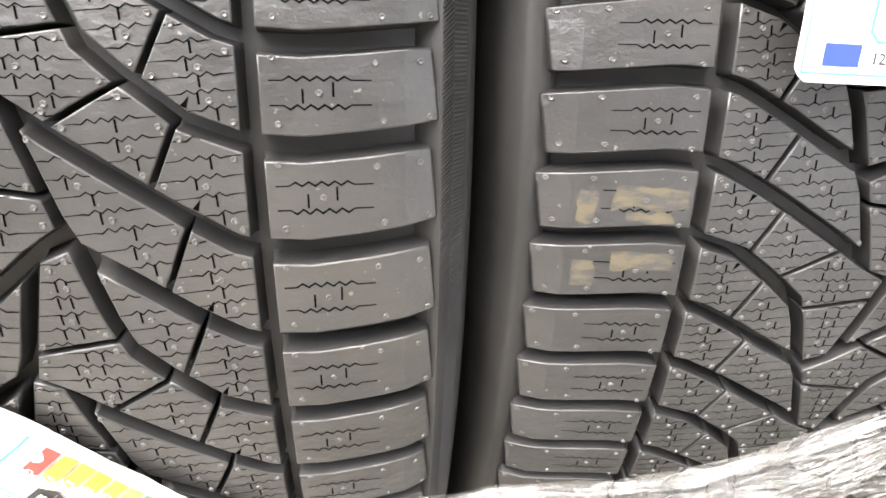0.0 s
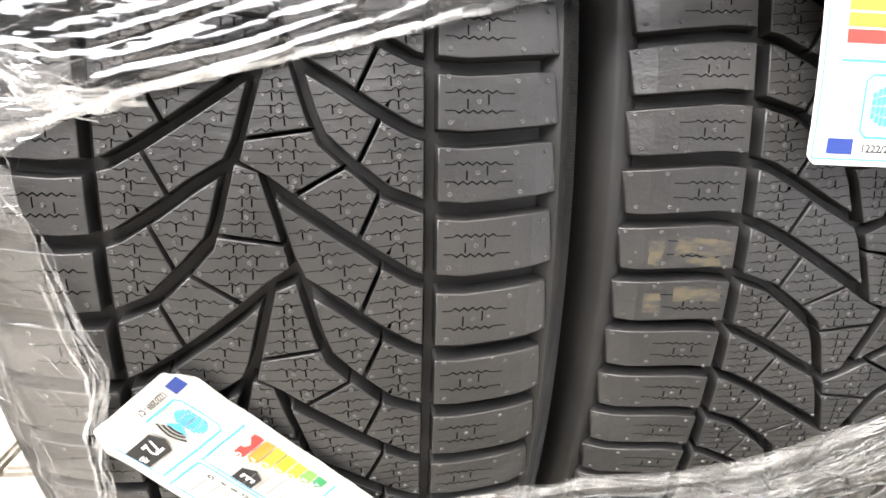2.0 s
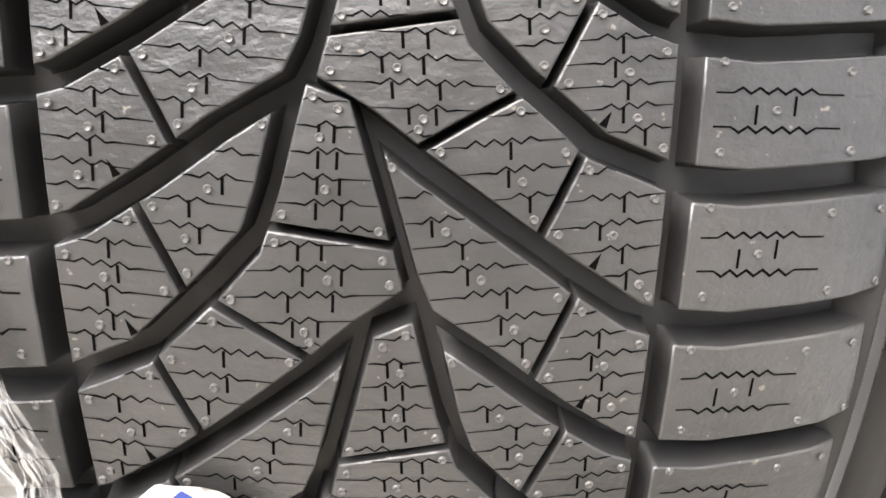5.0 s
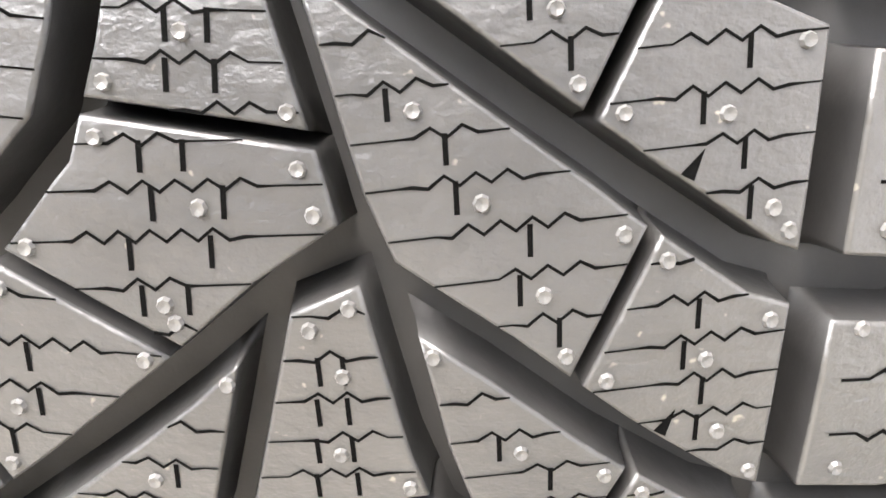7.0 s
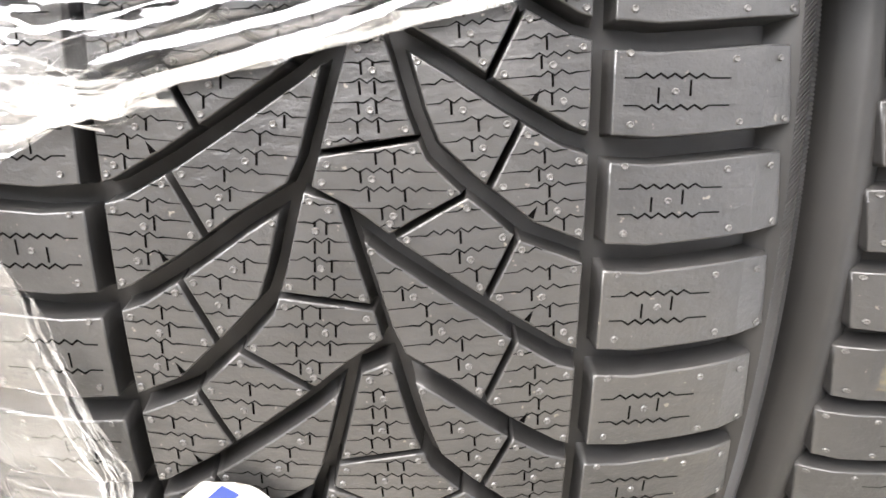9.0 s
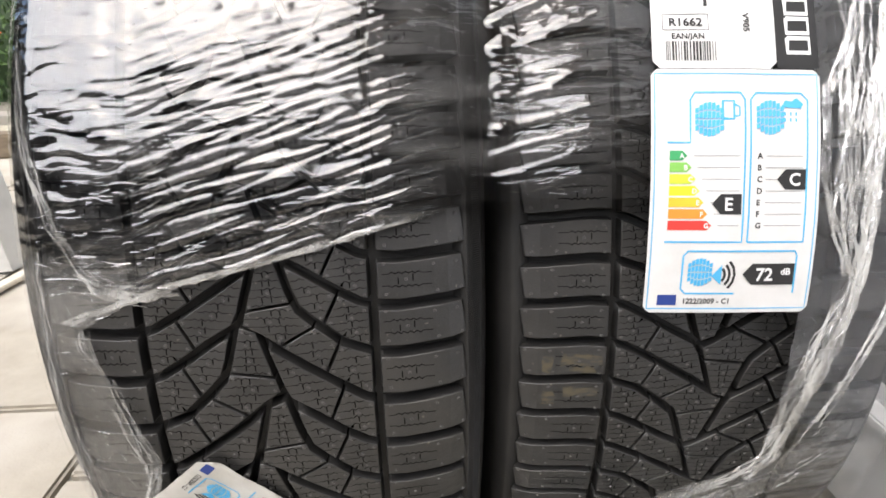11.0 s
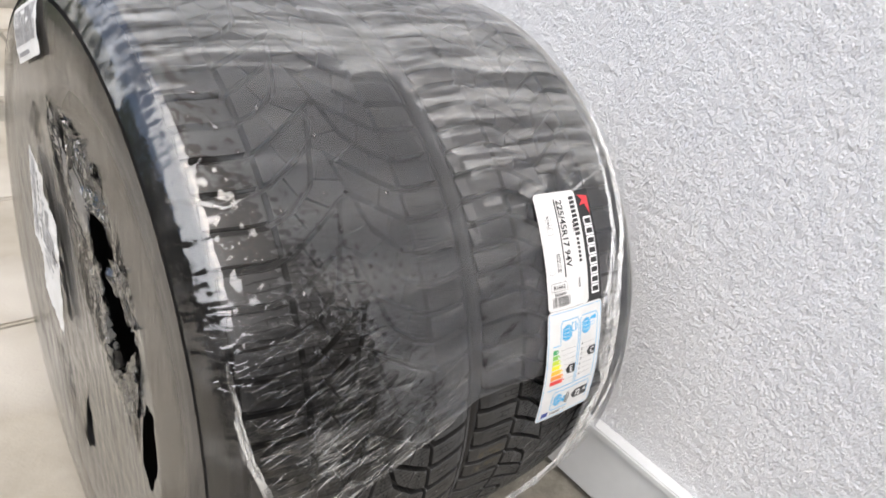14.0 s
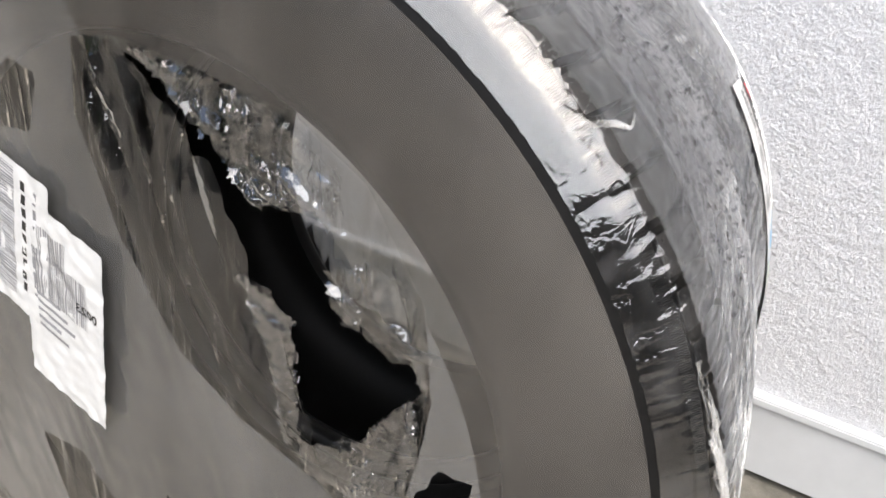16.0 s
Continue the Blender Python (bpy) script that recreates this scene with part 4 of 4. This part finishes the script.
def product_label():
    root = tagged(new("tyre_label"), "white and black size label with coloured grade scale on the tread", "label")
    sh = Sheet(root, on_label)
    sheet_mesh("grade_sheet", 75, 105, on_label, PAPER, root, 2.5)
    grade_label(sh)
    up = lambda a, b, lift=0.0: on_label(a + 1.0, b + 105.3, lift)
    sheet_mesh("size_sheet", 55, 99, up, PAPER, root, 3.0)
    strip = lambda a, b, lift=0.0: on_label(a + 56.2, b + 105.5, lift)
    sheet_mesh("name_strip", 19, 98, strip, INK, root, 0.5, "black printed strip")
    t = Sheet(root, up)
    t.words("225/45R17 94V", 26.5, 92, 10.6, INK, -90, squeeze=0.86)
    t.rect("rule", 23.5, 27, 25.0, 93, INK)
    t.words("R1662", 10.2, 80, 4.4, INK, -90)
    t.frame_lines("rule", [(8.6, 64), (15.4, 64), (15.4, 82), (8.6, 82), (8.6, 64)], 0.3, INK)
    t.words("EXTRA LOAD", 17.6, 47.5, 2.6, INK, -90)
    t.words("REINFORCED", 14.6, 47.5, 2.6, INK, -90)
    t.words("R1662", 7.5, 18.2, 5.0, INK, squeeze=1.15)
    t.frame_lines("rule", [(5, 16.5), (25, 16.5), (25, 23.5), (5, 23.5), (5, 16.5)], 0.3, INK)
    t.words("EAN/JAN", 8.5, 12.6, 3.4, INK, squeeze=1.1)
    t.words("V905", 40.5, 24, 4.0, INK, -90)
    t.words("V905", 42.0, 73, 4.6, INK, -90)
    t.frame_lines("rule", [(4.5, 31), (8, 40), (11.5, 31), (4.5, 31)], 0.4, GREY_INK)
    rnd = random.Random(2)
    a = 6.0
    while a < 28:
        w = rnd.choice((0.35, 0.6, 0.9))
        t.rect("code_bar", a, 3.2, a + w, 11.5, INK)
        a += w + rnd.choice((0.35, 0.5, 0.8))
    for k in range(9):
        b = 93.5 - k * 3.9
        t.shape("name_bar", [(44.5, b), (51.5, b + 0.5), (51.5, b - 2.3), (44.5, b - 2.8)], [[0, 3, 2, 1]], INK)
    for k in range(6):
        t.rect("name_bar", 45.0, 55.5 - k * 3.7, 48.6, 58 - k * 3.7, INK)
    for k in range(20):
        t.rect("fine_print", 1.7, 90 - k * 1.9, 2.3, 91.3 - k * 1.9, GREY_INK)
    n = Sheet(root, strip)
    n.shape("red_emblem", [(2, 94), (16, 92.5), (15.5, 76), (10.5, 85.5), (3, 84.5), (8, 89.5)], [[0, 5, 4, 3, 2, 1]], RED, 0.5)
    for k in range(8):
        b = 73.5 - k * 8.6
        n.frame_lines("name_bar", [(5.0, b), (5.0, b - 6.3), (15.0, b - 6.3), (15.0, b), (5.0, b)], 1.9, WHITE_INK)
    return root


product_label()


def loose_label():
    """The creased second label that hangs out of the film's lower edge."""
    root = tagged(new("tyre_label"), "creased dirty white paper grade label hanging loose at the film's edge", "label")
    p0, p1, p2 = Vector((-0.1395, -0.3160, 0.2775)), Vector((-0.1735, -0.3112, 0.2480)), Vector((-0.0660, -0.2992, 0.2010))
    ex, ey = (p1 - p0) / 75.0, (p2 - p0) / 105.0
    nrm = ey.cross(ex).normalized()
    if nrm.y > 0:
        nrm = -nrm

    def place(a, b, lift=0.0):
        bend = 3.0 * math.sin(a / 75 * 2.6) * (0.6 + 0.4 * math.sin(b / 40)) + 1.4 * noise.noise(Vector((a / 14, b / 14, 2))) + 0.6 * noise.noise(Vector((a / 5, b / 5, 9)))
        p = p0 + ex * a + ey * b + nrm * (0.6 * bend + lift + 2.6) / 1000
        return tuple(p)

    sheet_mesh("sheet", 75, 130, place, OLD_PAPER, root, 9.0, step=2.0)
    grade_label(Sheet(root, lambda a, b, lift=0.0: place(a, b, lift * 1.6)), False)
    return root


loose_label()


# ---- film over the outer side of the left tyre ----
LENS = [(40, 527), (10, 534), (-35, 531), (-92, 524), (-130, 505), (-164, 460), (-174, 413), (-173, 385), (-165, 306), (-115, 327), (-61, 343), (-18, 369), (18, 423), (44, 488)]
LENS_LOW = [(116, 233), (76, 236), (31, 190), (-5, 246), (-14, 216), (-22, 186), (15, 150), (93, 165)]
LENS_SMALL = [(120, 477), (90, 506), (70, 501), (82, 467), (118, 464)]
HOLES = [[(13, 530), (-18, 521), (-47, 503), (-74, 477), (-107, 487), (-127, 464), (-116, 453), (-124, 432), (-161, 425), (-166, 415), (-137, 367), (-107, 349), (-99, 421), (-71, 435), (-60, 462), (-47, 490), (-18, 510)],
         [(-184, 377), (-199, 380), (-206, 333), (-190, 290), (-171, 305), (-172, 343)], [(-5, 240), (-14, 216), (-22, 186), (0, 165), (12, 170), (5, 208)]]
FLAP_TOP = [(5, 531), (-40, 530), (-85, 522), (-116, 504), (-122, 478), (-107, 484), (-74, 474), (-47, 500), (-18, 519)]
FLAP_MID = [(-112, 455), (-125, 437), (-160, 428), (-172, 412), (-170, 440), (-150, 470), (-128, 468)]
FLAP_LEFT = [(-60, 440), (-98, 424), (-106, 352), (-96, 345), (-84, 400), (-70, 428)]
FLAP_LOW = [(-104, 352), (-136, 364), (-164, 410), (-172, 395), (-168, 350), (-140, 330), (-110, 332)]
TOP_STICKER = ((107, 531), (24, 565), (124, 571))


def side_film():
    holes = [jag(h, 7, 2.2, 11 + i) for i, h in enumerate(HOLES)]
    cols = [-294 + 3.0 * i for i in range(197)]
    rows = [317 - 294 + 3.0 * j for j in range(197)]
    pts, faces = trimmed_grid(cols, rows, holes)
    keep_clear, keep_grey, keep_ring, zones = [], [], [], {}
    for q in faces:
        ca, cb = sum(pts[k][0] for k in q) / 4, sum(pts[k][1] for k in q) / 4
        if math.hypot(ca, cb - 317) > 291:
            continue
        if any(inside(l, ca, cb) for l in (LENS, LENS_LOW, LENS_SMALL)):
            z, keep = 1, keep_clear
        elif math.hypot(ca, cb - 317) > 214 and (ca < 40 + 25 * noise.noise(Vector((cb / 30, 0, 3))) or math.hypot(ca, cb - 317) > 250):
            z, keep = 2, keep_ring
        else:
            z, keep = 4, keep_grey
        keep.append(q)
        for k in q:
            zones[k] = zones.get(k, 0) | z
    for k, z in zones.items():
        a, b = pts[k]
        r = math.hypot(a, b - 317)
        if z in (3, 5, 7):
            na, nb = min((nearest_on(l, a, b) for l in (LENS, LENS_LOW, LENS_SMALL)), key=lambda c: (c[0] - a) ** 2 + (c[1] - b) ** 2)
            if math.hypot(na - a, nb - b) < 3.5:
                pts[k] = [na, nb]
        elif z == 6:
            for edge in (214, 250):
                if abs(r - edge) < 3.2:
                    pts[k] = [a * edge / r, 317 + (b - 317) * edge / r]
    verts = []
    for a, b in pts:
        r = math.hypot(a, b - 317)
        if r > 289:
            k = 289 / r
            a, b, r = a * k, 317 + (b - 317) * k, 289
        d = -0.2232
        if r > 262:
            d += 4.7 * ((r - 262) / 1000) ** 2
        if r < 216:
            d += 0.0035 * (1 - (r / 216) ** 2)
        depth = 0.0
        if inside(LENS, a, b):
            na, nb = nearest_on(LENS, a, b)
            depth = min(1.0, math.hypot(na - a, nb - b) / 18)
        w = noise.noise(Vector(((a * 0.94 - b * 0.34) / 7.5, (a * 0.34 + b * 0.94) / 95, 0)))
        d += (0.0007 + 0.0085 * depth) * w * (1 if r < 212 else 0.15)
        d += 0.0005 * noise.noise(Vector((a / 14, b / 14, 5))) * (1 if r < 212 else 0.2)
        verts.append((d, a / 1000, b / 1000))
    for name, fs, mat, lab in (("side_panel", keep_grey, SIDE_FILM, "grey cloudy film over the tyre's side"), ("side_window", keep_clear, CLEAR_SIDE, "clear streaked film across the opening"), ("side_ring", keep_ring, RING_FILM, "thin film stretched over the sidewall")):
        used = sorted({k for q in fs for k in q})
        idx = {k: i for i, k in enumerate(used)}
        ob = mesh_object(name, [verts[k] for k in used], [[idx[k] for k in q[::-1]] for q in fs], mat, stretch_film, lab, True)
        ob.location = (0, 0, -AXIS_Z)


def crumple(name, outline, depth, amp, seed, step=2.2, mat=None):
    """A crumpled flap of film over an outline in the side's (y, z) mm."""
    xs, ys = [p[0] for p in outline], [p[1] for p in outline]
    cols = [min(xs) + step * i for i in range(int((max(xs) - min(xs)) / step) + 2)]
    rows = [min(ys) + step * i for i in range(int((max(ys) - min(ys)) / step) + 2)]
    torn = jag(outline, 5, 1.8, seed)
    verts = [(depth + amp * 1.4 * (1 - 2.2 * abs(noise.noise(Vector(((a + b) / 34, (b - 0.5 * a) / 8, seed)))) + 0.5 * noise.noise(Vector((a / 7, b / 6, seed + 3)))), a / 1000, b / 1000) for b in rows for a in cols]
    n = len(cols)
    faces = []
    for j in range(len(rows) - 1):
        for i in range(n - 1):
            if inside(torn, cols[i] + step / 2, rows[j] + step / 2):
                faces.append([j * n + i, j * n + i + 1, (j + 1) * n + i + 1, (j + 1) * n + i])
    used = sorted({k for q in faces for k in q})
    idx = {k: i for i, k in enumerate(used)}
    ob = mesh_object(name, [verts[k] for k in used], [[idx[k] for k in q[::-1]] for q in faces], mat or FLAP, stretch_film, "crumpled torn film", True)
    ob.location = (0, 0, -AXIS_Z)


side_film()
FAR_FILM = film_material("cloudy far side film", (0.42, 0.55), 8, 0.35, [(9, 0.002, (1, 1, 0.25), (25, 0, 0))], ior=1.45, tint=(0.72, 0.66, 0.56), stretch=(1, 1, 0.3))
far_v, far_f = [(0.2100, 0.0, 0.0)], []
for i in range(1, 23):
    for k in range(72):
        r, g = 0.0118 * i, k * math.pi / 36
        far_v.append((0.2118 + 0.0022 * noise.noise(Vector((r * math.cos(g) * 40, r * math.sin(g) * 14, 2))) * (i < 18), r * math.cos(g), r * math.sin(g)))
        o = 1 + (i - 1) * 72
        if i > 1:
            far_f.append([o - 72 + k, o + k, o + (k + 1) % 72, o - 72 + (k + 1) % 72])
        else:
            far_f.append([0, 1 + k, 1 + (k + 1) % 72])
mesh_object("far_side_panel", far_v, far_f, FAR_FILM, stretch_film, "cloudy film over the far side", True)
crumple("flap", FLAP_TOP, -0.2252, 0.0028, 4)
crumple("flap", FLAP_MID, -0.2252, 0.0028, 8)
crumple("flap", FLAP_LEFT, -0.2250, 0.0018, 6)
crumple("flap", FLAP_LOW, -0.2250, 0.0015, 13)


def side_sticker(name_label, outline, seed, upside=True):
    root = tagged(new("sticker"), name_label, "sticker")
    (y0, z0), (y1, z1), (y2, z2) = outline
    o, ey, ez = Vector((0, y0, z0)), Vector((0, y1 - y0, z1 - z0)), Vector((0, y2 - y0, z2 - z0))
    w, h = ey.length, ez.length
    ey, ez = ey / w, ez / h

    def place(a, b, lift=0.0):
        p = (o + ey * a + ez * b) / 1000
        r = math.hypot(p.y, p.z - AXIS_Z)
        d = -0.2268 + 0.0011 * noise.noise(Vector((a / 8, b / 8, seed))) - lift / 1000
        if r > 0.262:
            d += 7.5 * (r - 0.262) ** 2
        return (d, p.y, p.z)

    sheet_mesh("sheet", w, h, place, PAPER, root, 1.0, step=2.5)
    sh = Sheet(root, place)
    rnd = random.Random(seed)
    return root, sh, w, h, rnd


def code_bars(sh, a0, a1, b0, b1, rnd, along=True):
    a = a0
    while a < a1:
        w = rnd.choice((0.5, 0.8, 1.3))
        if along:
            sh.rect("code_bar", a, b0, min(a + w, a1), b1, GREY_INK)
        else:
            sh.rect("code_bar", b0, a, b1, min(a + w, a1), GREY_INK)
        a += w + rnd.choice((0.5, 0.8, 1.1))


_, sh, w, h, rnd = side_sticker("white barcode sticker, wrinkled under the film on the tyre's side", ((112, 455), (66, 440), (130, 352)), 3)
code_bars(sh, 4, h - 10, 4, w * 0.42, rnd, False)
for k in range(9):
    sh.rect("print_bar", w * 0.55, 8 + k * 9, w * 0.62, 14 + k * 9, INK)
for k in range(7):
    sh.rect("print_bar", w * 0.75, 10 + k * 11, w * 0.80, 18 + k * 11, GREY_INK)
_, sh, w, h, rnd = side_sticker("white shipping sticker with bar code and number, wrinkled under the film", ((92, 432), (28, 412), (104, 300)), 5)
code_bars(sh, 8, w - 14, h - 42 - 60, h - 70, rnd)
code_bars(sh, 14, w - 30, 14, 34, rnd)
sh.words("0023", w - 5, 52, 9, INK, 180)
for k in range(5):
    sh.rect("print_bar", 10, 62 + k * 6, 10 + 20 + 6 * (k % 3), 64.5 + k * 6, GREY_INK)
_, sh, w, h, rnd = side_sticker("white barcode sticker across the tyre's upper edge", TOP_STICKER, 7)
code_bars(sh, 5, w - 6, h * 0.30, h * 0.92, rnd)
sh.rect("print_bar", 8, h * 0.1, w * 0.6, h * 0.18, GREY_INK)


# ---- bunched film: ropes, fringes and strands ----
def rope(name, path, width, strands, seed, lift=1.5, mat=None, wob=1.0):
    """A bunch of thin film strands along a path of (x, s) mm on the wrapping."""
    rnd = random.Random(seed)
    v, f = [], []
    pts = [Vector(p) for p in path]
    total = sum((b - a).length for a, b in zip(pts, pts[1:]))

    def along(d):
        for a, b in zip(pts, pts[1:]):
            l = (b - a).length
            if d <= l or b is pts[-1]:
                return a + (b - a) * min(1, d / l), (b - a).normalized()
            d -= l

    for k in range(strands):
        off, ph = rnd.uniform(-1, 1) * width / 2, rnd.uniform(0, 50)
        d0, d1 = sorted((rnd.uniform(-0.1, 0.5), rnd.uniform(0.5, 1.1)))
        d0, d1 = max(0, d0) * total, min(1, d1) * total
        n = max(4, int((d1 - d0) / 3.5))
        half = rnd.choice((0.1, 0.16, 0.25, 0.4, 0.9))
        start = len(v)
        for i in range(n + 1):
            p, t = along(d0 + (d1 - d0) * i / n)
            nn = Vector((-t.y, t.x))
            sh = off * (0.75 + 0.25 * noise.noise(Vector((ph, i * 0.12, 0)))) + wob * 1.6 * noise.noise(Vector((ph, i * 0.3, 5)))
            h = lift + 1.6 * noise.noise(Vector((ph, i * 0.25, 9)))
            tw = half * (0.6 + 0.6 * abs(noise.noise(Vector((ph, i * 0.4, 2)))))
            for sgn, hh in ((-1, 0.0), (1, rnd.uniform(0.2, 0.9))):
                q = p + nn * (sh + sgn * tw)
                x, y, z = on_film(q.x / 1000, q.y, (h + hh) / 1000)
                v.append((x, y, z - AXIS_Z))
        for i in range(n):
            b = start + 2 * i
            f.append([b, b + 1, b + 3, b + 2])
    return mesh_object(name, v, f, mat or CLOUDY, stretch_film, "whitish bunched film")


rope("fold", [(178, 300), (176, 260), (172, 230), (167, 182), (153, 140), (141, 118), (139, 82), (146, 54), (154, 36)], 7, 14, 1)
rope("fold", [(196, 300), (193, 258), (187, 218), (183, 182), (172, 149), (165, 120), (162, 81), (160, 53), (157, 32), (150, 0), (140, -30), (133, -62)], 9, 26, 2)
rope("fold", [(160, 170), (154, 130), (152, 90), (152, 60), (156, 36)], 20, 34, 3, wob=2.0)
rope("fold", [(172, 240), (140, 232), (110, 222), (80, 214)], 2.2, 7, 4)
rope("fold", [(157, 34), (146, 5), (138, -25), (132, -60), (122, -74)], 14, 26, 5, wob=2.0)
rope("fold", [(185, 60), (175, 20), (160, -20), (140, -70)], 6, 10, 6)
rope("fold", [(-206, 165), (-205, 130), (-200, 100), (-190, 70), (-180, 52), (-168, 43), (-150, 42)], 7, 22, 7)
rope("fold", [(-182, 54), (-170, 44), (-155, 42), (-140, 45)], 13, 40, 8, wob=2.0)
rope("fold", [(-192, 28), (-170, 35), (-140, 45), (-104, 53), (-72, 61), (-40, 69)], 3.0, 12, 9)
rope("fold", [(-186, 30), (-182, 12), (-176, 0), (-171, -22), (-164, -45), (-172, -75), (-176, -115), (-150, -140)], 9, 36, 10, wob=2.0)
rope("fold", [(-206, 60), (-203, 20), (-200, -20), (-196, -60), (-190, -110)], 9, 24, 12)
rope("fringe", [(-120, -118), (-52, -117), (-7, -116), (8, -110), (37, -106), (70, -98), (98, -84), (117, -74), (133, -60)], 9, 36, 13, wob=2.0)
rope("fringe", [(-20, -130), (40, -122), (98, -105), (140, -78), (170, -40)], 26, 46, 14, wob=3.0)
rope("fringe", [(-160, -130), (-80, -135), (0, -136), (70, -128), (140, -108)], 26, 40, 15, wob=3.0)
rope("fold", [(-213, 270), (-200, 262), (-185, 256), (-170, 262)], 3, 8, 17)
rope("strand", [(-196, 60), (-200, 0), (-200, -60), (-196, -130)], 12, 22, 18, wob=2.0)


def crease_glints(count, a0, a1, b0, b1, slope, jitter, long, seed, half=(0.07, 0.10, 0.16)):
    """Thin raised whitish ridges that paint the glints on the film's creases, lying roughly along one direction, each
    low and two-sided.
    """
    rnd = random.Random(seed)
    v, f = [], []
    for k in range(count):
        a, b = rnd.uniform(a0, a1), rnd.uniform(b0, b1)
        if inside(WINDOW, a, b) or noise.noise(Vector((a / 24, b / 24, seed))) < rnd.uniform(-0.5, 0.25):
            continue
        length, sl, w = rnd.uniform(0.25, 1.0) * long, slope + rnd.gauss(0, jitter), rnd.choice(half)
        n = max(3, int(length / 3))
        start = len(v)
        for i in range(n + 1):
            t = i / n
            x = a + length * t
            y = b + sl * length * t + 0.7 * noise.noise(Vector((k * 3.1, t * 2.5, seed)))
            ww = w * math.sin(math.pi * (0.08 + 0.84 * t))
            if inside(WINDOW, x, y):
                x, y = nearest_on(WINDOW, x, y)
            for dy, h in ((-ww, 1.5), (0.0, 1.5 + 1.6 * ww), (ww, 1.5)):
                p = on_film(min(max(x, -218), 216) / 1000, y + dy, h / 1000)
                v.append((p[0], p[1], p[2] - AXIS_Z))
        for i in range(n):
            c = start + 3 * i
            f += [[c, c + 3, c + 4, c + 1], [c + 1, c + 4, c + 5, c + 2]]
    tagged(mesh_object("crease", v, f, CLOUDY, stretch_film, "fine whitish ridge painting the glint of a film crease"), kind="stuff")


# whitish ridges in place of sky glints along the film's wrinkles
crease_glints(800, -195, -40, 36, 195, 0.30, 0.16, 22, 41, (0.08, 0.12, 0.19))
crease_glints(420, -150, -30, 190, 330, -0.25, 0.35, 14, 42)
crease_glints(520, -10, 45, 95, 350, 0.05, 0.05, 55, 43)
crease_glints(260, 40, 170, 235, 380, 0.22, 0.12, 60, 44)
crease_glints(500, -205, -120, -130, 60, -1.6, 1.2, 10, 45)
